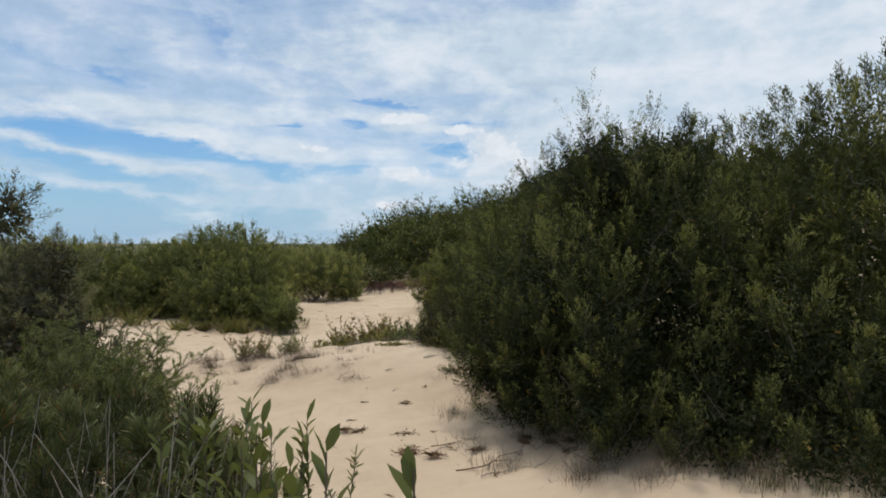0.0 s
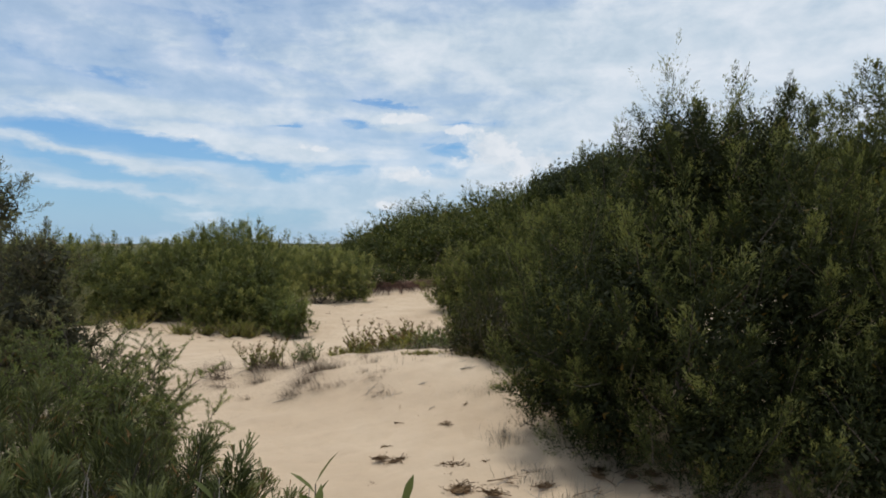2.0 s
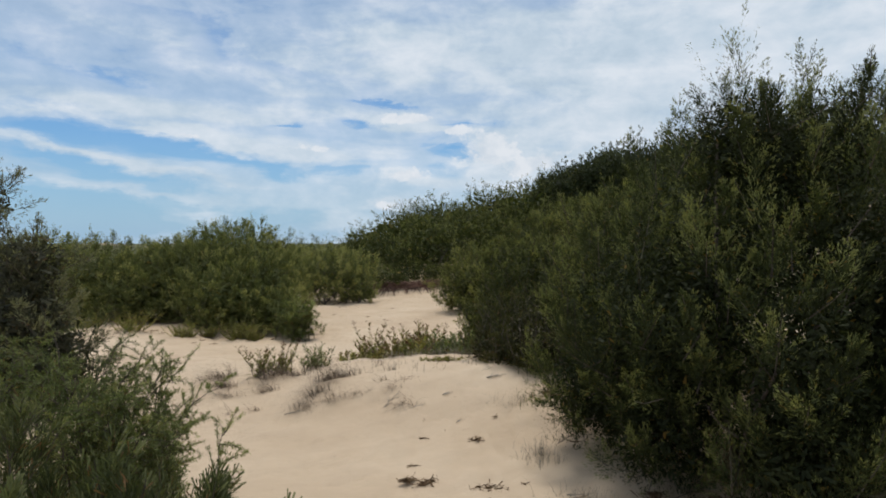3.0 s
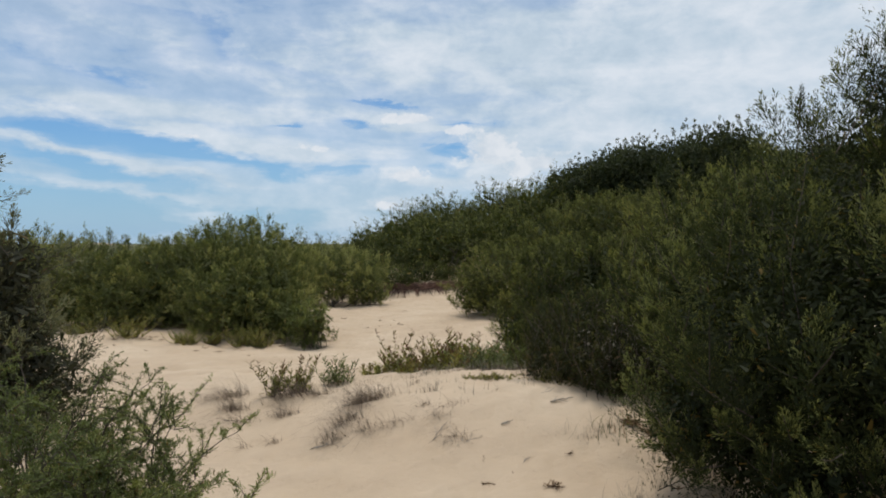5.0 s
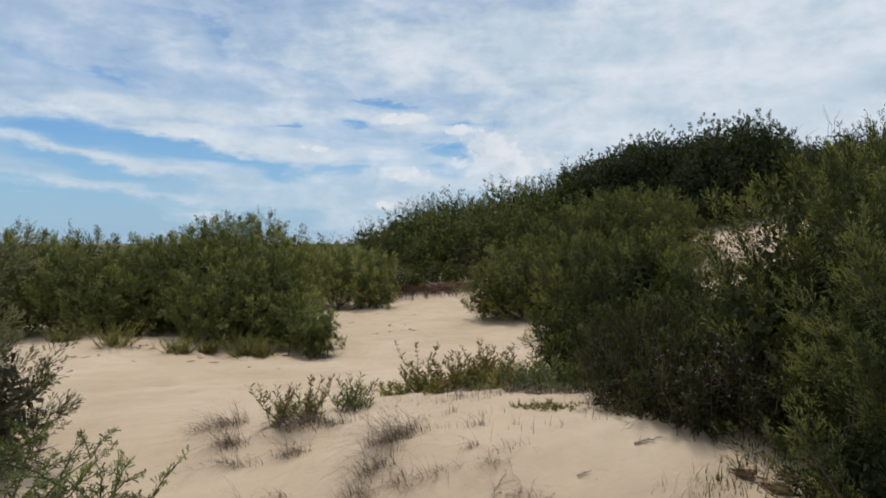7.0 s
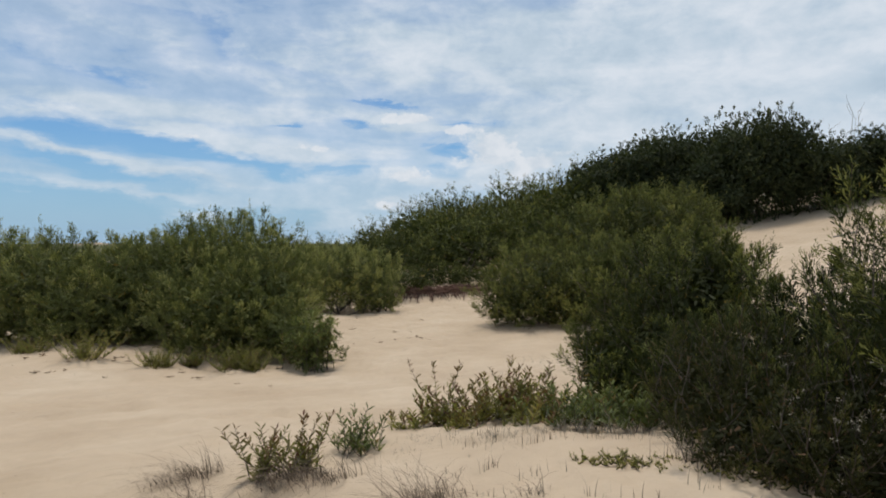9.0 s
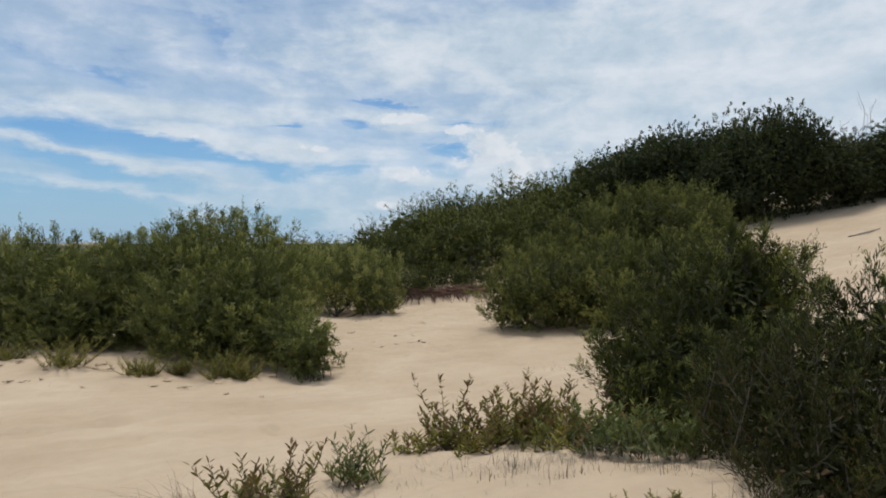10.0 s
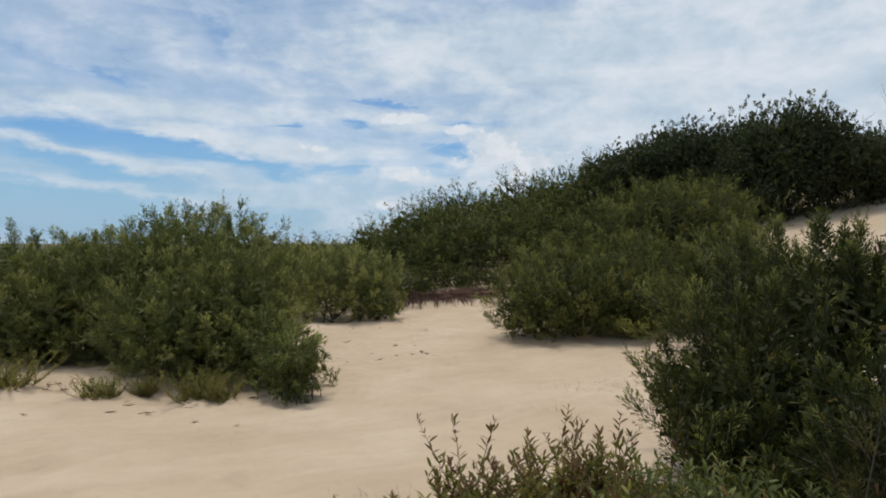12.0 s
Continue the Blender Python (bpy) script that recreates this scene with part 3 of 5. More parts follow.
shrub("tea_tree_shrub", 1.9, 6.7, TEA_CROWN + TEA_SKIRT,
    11, "large dense dark green tea-tree shrub at the edge of the sand", LEAF_TEA,
    billow=0.32, tufts=18, per=48, leaf=0.026, slim=0.30, plume=1.05, wide=0.20, lift=1.05, sprig=0.03, stems=9, core=60000, core_leaf=1.9, cone=2.1)
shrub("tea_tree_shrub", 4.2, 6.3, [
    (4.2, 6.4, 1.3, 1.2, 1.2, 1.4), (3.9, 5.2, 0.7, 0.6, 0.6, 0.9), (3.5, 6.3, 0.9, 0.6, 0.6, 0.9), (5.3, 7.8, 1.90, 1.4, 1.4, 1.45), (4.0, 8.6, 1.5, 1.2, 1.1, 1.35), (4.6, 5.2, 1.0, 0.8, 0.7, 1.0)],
    12, "tall olive-green shrub standing behind another", LEAF_TEA_LIT,
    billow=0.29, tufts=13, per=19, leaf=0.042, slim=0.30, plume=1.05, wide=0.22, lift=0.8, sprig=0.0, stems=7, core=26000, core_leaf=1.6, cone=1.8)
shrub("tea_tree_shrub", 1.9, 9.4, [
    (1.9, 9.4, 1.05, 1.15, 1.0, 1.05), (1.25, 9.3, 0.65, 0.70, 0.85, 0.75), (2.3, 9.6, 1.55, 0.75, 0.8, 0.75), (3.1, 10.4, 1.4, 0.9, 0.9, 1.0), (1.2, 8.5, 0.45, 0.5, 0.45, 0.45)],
    13, "olive-green shrub over a dry-grass edge", LEAF_TEA_LIT,
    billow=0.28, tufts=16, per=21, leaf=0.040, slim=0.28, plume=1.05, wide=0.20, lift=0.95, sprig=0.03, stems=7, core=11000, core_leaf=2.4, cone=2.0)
shrub("seeding_shrub", 1.4, 11.0, [
    (1.5, 11.2, 0.60, 0.75, 0.65, 0.60), (1.1, 10.8, 0.45, 0.55, 0.5, 0.45), (2.1, 11.3, 0.62, 0.5, 0.45, 0.45), (0.55, 11.2, 0.35, 0.5, 0.5, 0.38), (1.9, 10.6, 0.6, 0.55, 0.5, 0.6), (0.95, 9.85, 0.38, 0.48, 0.40, 0.45), (0.50, 9.95, 0.25, 0.40, 0.35, 0.33), (1.5, 10.1, 0.55, 0.55, 0.45, 0.55)],
    14, "open dark shrub with pale seed heads and thin twigs", LEAF_TEA,
    billow=0.24, tufts=12, per=24, leaf=0.044, slim=0.25, plume=1.1, sprig=0.12, stems=7, core=5500, core_leaf=1.9)
shrub("dry_heath", 0.6, 10.0, [
    (0.15, 10.6, 0.26, 0.42, 0.38, 0.34), (0.40, 10.2, 0.36, 0.48, 0.42, 0.42), (0.0, 10.05, 0.20, 0.36, 0.32, 0.28), (0.16, 9.65, 0.24, 0.40, 0.32, 0.36), (0.62, 9.40, 0.32, 0.46, 0.34, 0.42),
    (0.50, 9.05, 0.22, 0.38, 0.26, 0.34), (1.05, 9.10, 0.42, 0.45, 0.35, 0.50), (0.85, 8.80, 0.22, 0.34, 0.25, 0.34), (1.25, 8.60, 0.30, 0.40, 0.30, 0.42), (-0.10, 9.45, 0.16, 0.36, 0.28, 0.26), (0.15, 9.20, 0.20, 0.36, 0.28, 0.30), (0.32, 8.95, 0.18, 0.36, 0.26, 0.30)],
    27, "low brownish heath growth at the foot of the shrubs", LEAF_BROWN,
    billow=0.18, tufts=11, per=17, leaf=0.033, slim=0.20, lift=1.3, sprig=0.16, stems=9, core=9000, core_leaf=1.5, cone=2.1)
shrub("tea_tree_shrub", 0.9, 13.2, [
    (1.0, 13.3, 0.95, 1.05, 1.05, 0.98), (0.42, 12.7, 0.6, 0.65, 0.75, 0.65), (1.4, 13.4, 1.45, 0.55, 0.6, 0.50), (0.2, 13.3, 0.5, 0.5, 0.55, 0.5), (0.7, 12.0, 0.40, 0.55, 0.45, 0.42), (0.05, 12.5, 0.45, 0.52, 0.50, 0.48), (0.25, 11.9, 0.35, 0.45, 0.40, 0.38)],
    15, "rounded yellowish-green shrub beside the sandy path", LEAF_TEA_LIT,
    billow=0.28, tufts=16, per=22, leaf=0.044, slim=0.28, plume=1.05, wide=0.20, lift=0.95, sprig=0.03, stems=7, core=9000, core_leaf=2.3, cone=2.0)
shrub("olive_shrub", 0.9, 22.2, [
    (0.9, 22.3, 0.85, 1.6, 1.4, 0.95), (-0.2, 22.4, 0.5, 0.8, 0.9, 0.65), (1.9, 21.6, 0.8, 1.0, 1.0, 0.85), (2.6, 23.0, 1.1, 1.3, 1.2, 1.1)],
    16, "low spreading olive shrub at the foot of the hill", LEAF_OLIVE,
    billow=0.34, tufts=14, per=18, leaf=0.070, slim=0.25, plume=1.05, wide=0.22, lift=0.7, sprig=0.03, stems=8, core=6000, core_leaf=2.0)
shrub("olive_shrub", 4.4, 21.0, [
    (3.9, 21.2, 0.85, 1.2, 1.3, 0.9), (3.1, 19.2, 0.5, 0.9, 1.0, 0.7)],
    26, "low spreading green shrub on the hill's foot", LEAF_OLIVE,
    billow=0.38, tufts=12, per=15, leaf=0.078, slim=0.26, plume=1.05, wide=0.22, lift=0.7, sprig=0.03, stems=6, core=3500, core_leaf=2.2)
shrub("dome_shrub", 5.6, 28.6, [
    (5.6, 28.6, 1.4, 2.4, 2.0, 1.35), (3.4, 28.2, 0.9, 1.7, 1.6, 1.0), (7.0, 28.0, 0.8, 1.3, 1.4, 0.9)],
    17, "broad domed olive-green shrub on the slope", LEAF_OLIVE,
    billow=0.44, tufts=14, per=16, leaf=0.090, slim=0.26, plume=1.05, wide=0.22, lift=0.7, sprig=0.03, stems=6, core=5500, core_leaf=2.2)
shrub("wattle_thicket", -7.0, 20.3, [
    (-7.0, 20.4, 1.35, 1.9, 2.1, 1.25), (-5.7, 19.1, 0.85, 0.95, 1.2, 0.95), (-6.4, 18.2, 0.75, 1.2, 0.9, 0.82), (-8.3, 19.5, 1.1, 1.4, 1.5, 1.1), (-4.95, 17.95, 0.4, 0.62, 0.6, 0.45)],
    18, "wide rounded green shrub with a dark hollow foot on sand", LEAF_OLIVE_LIT,
    billow=0.30, tufts=14, per=20, leaf=0.064, slim=0.23, plume=1.05, wide=0.22, lift=0.65, sprig=0.04, stems=10, core=14000, core_leaf=2.0)
shrub("wattle_thicket", -10.4, 19.4, [
    (-10.2, 19.4, 1.0, 1.4, 1.4, 1.1), (-11.8, 19.2, 1.1, 1.5, 1.5, 1.15), (-9.2, 18.6, 0.6, 1.0, 0.9, 0.7)],
    19, "green shrub grown together with its neighbour", LEAF_OLIVE_LIT,
    billow=0.34, tufts=14, per=18, leaf=0.070, slim=0.24, plume=1.05, wide=0.22, lift=0.65, sprig=0.04, stems=8, core=8000, core_leaf=2.0)
shrub("wattle_thicket", -14.6, 19.5, [
    (-14.2, 19.2, 1.05, 1.6, 1.6, 1.15), (-16.2, 20.0, 1.1, 1.7, 1.7, 1.3)],
    20, "green shrub at the end of the thicket", LEAF_OLIVE_LIT,
    billow=0.38, tufts=13, per=16, leaf=0.076, slim=0.24, plume=1.05, wide=0.22, lift=0.65, sprig=0.04, stems=6, core=6000, core_leaf=2.0)
shrub("bare_stemmed_shrub", -5.0, 26.6, [
    (-5.0, 26.7, 1.0, 1.5, 1.3, 0.95), (-4.2, 26.3, 0.72, 0.8, 0.8, 0.75), (-6.0, 27.0, 1.05, 1.2, 1.2, 0.95), (-3.9, 26.1, 0.45, 0.55, 0.5, 0.42)],
    21, "green shrub with dark bare stems showing below", LEAF_OLIVE_LIT,
    billow=0.32, tufts=13, per=18, leaf=0.074, slim=0.23, plume=1.05, wide=0.22, lift=0.7, sprig=0.04, stems=14, core=3200, core_leaf=1.8, spread=2.2, open_foot=0.03)
shrub("grey_shrub", -6.5, 9.7, [
    (-7.15, 9.6, 1.05, 1.1, 1.0, 1.05), (-5.8, 9.3, 0.60, 0.60, 0.65, 0.60), (-7.05, 10.2, 2.45, 0.42, 0.42, 0.50), (-5.5, 8.9, 1.65, 0.40, 0.4, 0.42), (-7.8, 8.8, 1.0, 0.9, 0.9, 0.9), (-5.35, 9.05, 0.50, 0.52, 0.50, 0.60), (-5.45, 8.75, 1.05, 0.45, 0.45, 0.50), (-5.9, 8.5, 0.60, 0.60, 0.50, 0.65)],
    22, "dense grey-green shrub with brownish twigs", LEAF_GREY,
    billow=0.28, tufts=13, per=16, leaf=0.048, slim=0.26, lift=0.5, sprig=0.06, stems=8, core=9000, core_leaf=2.0)


def spray_shrub(x, y, arcs, tall, reach, seed, label, mat, leaf):
    """A loose shrub of arching stems with leafy side shoots."""
    rng = np.random.default_rng(seed)
    ob = thing("airy_shrub", x, y, label, "shrub")
    bases, ways, tones = [], [], []
    for j in range(arcs):
        a = rng.uniform(0, 2 * math.pi)
        out = reach * rng.uniform(0.25, 1.0)
        top = tall * (1.1 - 0.45 * out / reach) * rng.uniform(0.75, 1.05)
        foot = np.array([rng.normal(0, 0.22), rng.normal(0, 0.18), -0.04])
        way = np.array([math.cos(a), 0.75 * math.sin(a), 0.0])
        path = []
        for k in range(9):
            s = k / 8
            p = foot + way * out * s ** 1.3 + np.array([0, 0, top * (1.55 * s - 0.55 * s ** 2.4)]) + rng.normal(0, 0.012, 3) * s
            path.append((p, 0.007 * (1 - s) + 0.0016))
        paths = [path]
        tone = rng.normal(0, 0.22)
        for b in range(21):
            k = 1 + b % 8
            p = path[k][0]
            d = unit(rng.normal(0, 0.75, 3) + way * 0.7 + np.array([0, 0, 0.45]))
            l = rng.uniform(0.10, 0.26)
            tip = p + d * l + np.array([0, 0, -0.05 * l])
            paths.append([(p, 0.0028), ((p + tip) / 2 + np.array([0, 0, 0.02]), 0.002), (tip, 0.001)])
            n = int(l / leaf * 7.5)
            s = rng.uniform(0.08, 1.0, n)[:, None]
            q = p + (tip - p) * s + np.array([0, 0, 0.02]) * np.sin(math.pi * s) + rng.normal(0, 0.006, (n, 3))
            bases.append(q)
            ways.append(unit(d * 0.7 + rng.normal(0, 0.6, (n, 3))))
            tones.append(np.full(n, tone + rng.normal(0, 0.12)))
        part("stem", tubes_mesh("stem", paths, 4), BARK, ob)
    b, w = np.concatenate(bases), np.concatenate(ways)
    l = leaf * rng.uniform(0.6, 1.3, len(b))
    me = leaves_mesh("crown", b, w, rng.normal(0, 0.6, b.shape) + np.array([0, 0, 1.0]), l, l * 0.30)
    leaf_shade = me.attributes.new("leaf_shade", "FLOAT", "POINT")
    leaf_shade.data.foreach_set("value", np.repeat(np.concatenate(tones), 4).astype(np.float32))
    part("crown", me, mat, ob)
    return ob


spray_shrub(-3.3, 6.2, 33, 1.30, 0.78, 23, "airy light green shrub with arching leafy stems, sand showing through", LEAF_FRESH, 0.022)
spray_shrub(-2.80, 5.75, 38, 0.90, 0.36, 31, "small bushy green shrub with leafy shoots on the sand", LEAF_FRESH, 0.022)
spray_shrub(-4.15, 6.5, 18, 1.15, 0.8, 29, "loose green shrub with arching leafy stems beside a grey one", LEAF_FRESH, 0.025)
shrub("long_leaved_shrub", -2.3, 3.7, [
    (-2.2, 3.9, 0.38, 0.6, 0.6, 0.38), (-1.6, 4.0, 0.24, 0.32, 0.36, 0.26), (-2.9, 3.6, 0.42, 0.55, 0.6, 0.40), (-3.3, 4.6, 0.42, 0.5, 0.5, 0.40), (-1.48, 3.15, 0.38, 0.34, 0.34, 0.36), (-1.72, 2.7, 0.44, 0.40, 0.36, 0.40), (-2.15, 2.9, 0.50, 0.45, 0.45, 0.45), (-1.25, 3.15, 0.42, 0.30, 0.30, 0.42), (-1.05, 2.95, 0.32, 0.26, 0.26, 0.34), (-0.85, 2.75, 0.30, 0.22, 0.24, 0.34)],
    24, "low leafy shrub with long narrow leaves", LEAF_LONG,
    billow=0.22, tufts=13, per=36, leaf=0.054, slim=0.15, stems=10, core=1500, core_leaf=1.2, lift=0.9, wide=0.3)


# ---- heath on the hill: a few kinds of shrub, set again and again ----
def hill_kind(seed, mat, label, rx, rz, name="hill_shrub", billow=0.52, tufts=6, per=5, leaf=0.115, plume=1.0, heads=5, core=400, lift=0.38, cone=1.25, slim=0.32, core_leaf=2.2):
    rng = np.random.default_rng(seed)
    ob = new(name)
    tagged(ob, label, "shrub", "heath shrubs on the hill")
    lobes = [(0, 0, rz * 0.6, rx, rx, rz * 0.75)]
    for j in range(heads):
        a = rng.uniform(0, 6.28)
        if heads > 5:  # a tree: many small rounded heads over one body
            a, k = j * 2.4, rng.uniform(0.62, 0.78)
            up = rng.uniform(0.75, 1.12) if j % 2 else rng.uniform(0.35, 0.7)
            lobes.append((rx * k * math.cos(a), rx * k * math.sin(a), rz * up, rx * 0.42, rx * 0.42, rz * 0.26))
        else:
            lobes.append((rx * 0.6 * math.cos(a), rx * 0.6 * math.sin(a), rz * rng.uniform(0.3, 1.0), rx * 0.55, rx * 0.55, rz * 0.5))
    return grow(ob, rng, lobes, mat, billow=billow, tufts=tufts, per=per, leaf=leaf, slim=slim, plume=plume, wide=0.24, sprig=0.0, lift=lift, cone=cone, stems=3, core=core, core_leaf=core_leaf, twigs=30)


def build_hill():
    kinds = [hill_kind(31, LEAF_OLIVE, "olive heath shrub on the hillside", 1.5, 1.75),
             hill_kind(32, LEAF_OLIVE, "olive-green heath shrub among others", 1.2, 1.5),
             hill_kind(33, LEAF_TEA, "green heath shrub on the hillside", 1.6, 1.85),
             hill_kind(34, LEAF_OLIVE, "low rounded heath shrub", 1.3, 1.35)]
    tall = [hill_kind(35, LEAF_DARK, "dark tall shrub on the hilltop", 1.9, 3.0, "hilltop_tree", 0.42, 6, 8, 0.062, 0.8, 15, 6200, 0.08, 0.72, 0.55, 3.0),
            hill_kind(36, LEAF_DARK, "dark bushy tree on the hilltop", 1.7, 3.1, "hilltop_tree", 0.42, 6, 8, 0.062, 0.8, 15, 6200, 0.08, 0.72, 0.55, 3.0)]
    rng = np.random.default_rng(5)
    used = set()

    def put(ob, x, y, s, turn, sz=1.0):
        m = pose(x, y, h_at(x, y) - 0.14, 0, 0, turn) @ Matrix.Diagonal((s, s, s * sz, 1))
        if ob.name in used:
            return copy_thing(ob, m)
        used.add(ob.name)
        ob.matrix_basis = m
        return ob

    # the slope
    for j in range(9):
        for i in range(13):
            x = -5.5 + i * 2.0 + rng.uniform(-0.6, 0.6) + (j % 2) * 0.9
            y = 30.5 + j * 1.65 + rng.uniform(-0.5, 0.5)
            if x > 9.5 - (y - 30) * 0.1 or (y < 32 and -5 < x < 1.2 and y < 31):
                continue
            if y < 33 and x > 8:
                continue
            put(kinds[int(rng.choice(4, p=(0.34, 0.30, 0.10, 0.26)))], x, y, rng.uniform(0.85, 1.15) * min(1.18, 0.92 + 0.03 * (y - 30)) * (0.9 if x < -3 else 1.0), rng.uniform(0, 360))
    # growth over the small cliff at the path's end
    for i in range(11):
        x = -5.2 + i * 0.68 + rng.uniform(-0.15, 0.15)
        put(kinds[int(rng.integers(4))], x, 30.8 - 0.25 * math.sin(x * 1.7) + rng.uniform(-0.2, 0.2), rng.uniform(0.42, 0.52), rng.uniform(0, 360), 0.85)
    # dark trees behind the bare sand
    tops = (0.95, 1.05, 1.13, 1.20, 1.24, 1.27, 1.31, 1.31, 1.00, 0.92, 0.88, 0.85, 0.82, 0.80, 0.76, 0.72)
    for j in range(2):
        for i in range(16 - 10 * j):
            x, y = 6.0 + i * 1.15 + 0.6 * j + rng.uniform(-0.3, 0.3), 34.6 + j * 2.2 + rng.uniform(-0.4, 0.4) + (2.3 if i < 4 else 0.0)
            put(tall[(i + j) % 2], x, y, rng.uniform(0.94, 1.04), rng.uniform(0, 360), tops[i] * rng.uniform(0.95, 0.99))
    # low growth behind the left thicket
    for i in range(16):
        x, y = -24 + i * 1.4 + rng.uniform(-0.4, 0.4), 31 + rng.uniform(-2.5, 6)
        put(kinds[int(rng.integers(4))], x, y, rng.uniform(0.75, 1.0), rng.uniform(0, 360), 0.55)
    # open heath on the flat land behind
    for i in range(26):
        y = 40 + 14 * rng.random()
        x = y * (-0.80 + 0.70 * (i + rng.random()) / 26)
        put(kinds[int(rng.integers(4))], x, y, rng.uniform(1.0, 1.3), rng.uniform(0, 360), rng.uniform(0.8, 1.05) * (0.7 if x < -0.45 * y else 1.0))
    # far dark growth where the ridge ends
    for i in range(16):
        x, y = -16 + i * 1.1, 62 + rng.uniform(-3, 3)
        put(kinds[int(rng.integers(4))], x, y, rng.uniform(0.8, 1.0), rng.uniform(0, 360))


build_hill()


# ---- small plants ----
def broad_leaves(name, base, way, roll, length, width, droop=0.15, fore=0.85, aft=0.80):
    """Broader leaves with a folded midrib and a bend: four faces each."""
    n = len(base)
    way = unit(way)
    side = unit(np.cross(way, roll))
    up = np.cross(side, way)
    L, W = length[:, None], width[:, None] * 0.5

    def row(s, w, z):
        m = base + way * L * s - up * L * droop * s * s
        return m - side * W * w + up * W * z, m, m + side * W * w + up * W * z

    l1, m1, r1 = row(0.32, fore, 0.35)
    l2, m2, r2 = row(0.70, aft, 0.30)
    tip = base + way * L - up * L * droop
    v = np.stack([base, l1, m1, r1, l2, m2, r2, tip], 1).reshape(-1, 3)
    o = (np.arange(n) * 8)[:, None]
    q = np.concatenate([o + np.array(f) for f in ((0, 3, 2, 1), (1, 2, 5, 4), (2, 3, 6, 5), (4, 5, 6, 7))])
    return quad_mesh(name, v, q)


def herb(x, y, tall, width, stems, seed, label, mat, leaf=0.085, slim=0.22, lean=0.48, name="wattle_seedling", group="low wattle plants", bare=0.12, deep=None, tips=0.0):
    """A low plant of leafy stems that spread from its foot; tips: the share of stems with reddish heads."""
    rng = np.random.default_rng(seed)
    ob = thing(name, x, y, label, "plant", group)
    bases, ways, lens, yng, red = [], [], [], [], []
    for j in range(stems):
        fx, fy = rng.uniform(-0.5, 0.5) * width, rng.uniform(-0.5, 0.5) * (deep or width)
        foot = np.array([fx, fy, h_at(x + fx, y + fy) - h_at(x, y) - 0.02])
        a = rng.uniform(0, 2 * math.pi)
        hgt = tall * (0.40 + 0.65 * rng.random() ** (1.7 if tips else 0.8))
        out = lean * hgt * rng.uniform(0.3, 1.3)
        top = foot + np.array([math.cos(a) * out, math.sin(a) * out, hgt])
        path = bent(rng, foot, top, 0.005, 0.0018, 0.12, 5)
        part("stem", tubes_mesh("stem", [path], 4), BARK, ob)
        count = int(hgt / leaf * 5.0) + 8
        s = np.linspace(bare, 1.0, count) + rng.uniform(-0.03, 0.03, count)
        pts = np.array([p for p, r in path])
        f = np.clip(s, 0, 1) * (len(pts) - 1)
        i0 = np.minimum(f.astype(int), len(pts) - 2)
        pos = pts[i0] + (pts[i0 + 1] - pts[i0]) * (f - i0)[:, None]
        ang = np.arange(count) * 2.4 + a
        rise = 0.45 + 0.9 * s if tips else np.full(count, 1.15)
        bases.append(pos)
        ways.append(np.stack([np.cos(ang), np.sin(ang), rise], 1) + rng.normal(0, 0.3, (count, 3)))
        lens.append(leaf * rng.uniform(0.6, 1.25, count) * (1.1 - 0.35 * s))
        yng.append(np.full(count, rng.normal(0, 0.25)))
        head = rng.random() < tips * (0.4 + 0.9 * hgt / tall)
        red.append(np.clip((s - 0.45) * 1.7, 0, 1) * rng.uniform(0.5, 1.0, count) if head else np.zeros(count))
    b, w, l = np.concatenate(bases), np.concatenate(ways), np.concatenate(lens)
    me = broad_leaves("foliage", b, w, rng.normal(0, 0.4, b.shape) + np.array([0, 0, 1.0]), l, l * slim * rng.uniform(0.8, 1.2, len(l)))
    for key, rows in (("leaf_shade", yng), ("ripe", red)):
        tone = me.attributes.new(key, "FLOAT", "POINT")
        tone.data.foreach_set("value", np.repeat(np.concatenate(rows), 8).astype(np.float32))
    part("foliage", me, mat, ob)
    return ob


def tuft(x, y, tall, width, blades, seed, label, mat, lean=0.6, wind=(0.0, 0.0), thick=0.005, name="grass_tuft", group="dry grass tufts", deep=None):
    """A tuft of thin bent blades, one mesh."""
    rng = np.random.default_rng(seed)
    z0 = h_at(x, y)
    n = blades
    fx, fy = rng.normal(0, 0.26, n) * width, rng.normal(0, 0.26, n) * (deep or width)
    fz = height(x + fx, y + fy) - z0 - 0.01
    hgt = tall * (0.2 + 0.95 * rng.random(n) ** 1.6)
    a = rng.uniform(0, 2 * math.pi, n)
    dx = np.cos(a) * lean * rng.uniform(0.1, 1.5, n) + wind[0]
    dy = np.sin(a) * lean * rng.uniform(0.1, 1.5, n) + wind[1]
    rows = []
    sx, sy = -np.sin(a), np.cos(a)
    for s in (0.0, 0.35, 0.7, 1.0):
        w = thick * (1.0 - 0.85 * s) * 0.5
        px, py = fx + dx * hgt * s ** 2, fy + dy * hgt * s ** 2
        pz = fz + hgt * (s - 0.36 * s * s * np.hypot(dx, dy))
        rows.append(np.stack([px - sx * w, py - sy * w, pz], 1))
        rows.append(np.stack([px + sx * w, py + sy * w, pz], 1))
    v = np.stack(rows, 1).reshape(-1, 3)
    o = (np.arange(n) * 8)[:, None]
    q = np.concatenate([o + np.array(f) for f in ((0, 1, 3, 2), (2, 3, 5, 4), (4, 5, 7, 6))])
    me = quad_mesh(name, v, q)
    me.materials.append(mat)
    ob = new(name, me)
    ob.matrix_basis = pose(x, y, z0)
    return tagged(ob, label, "grass", group, "stuff")


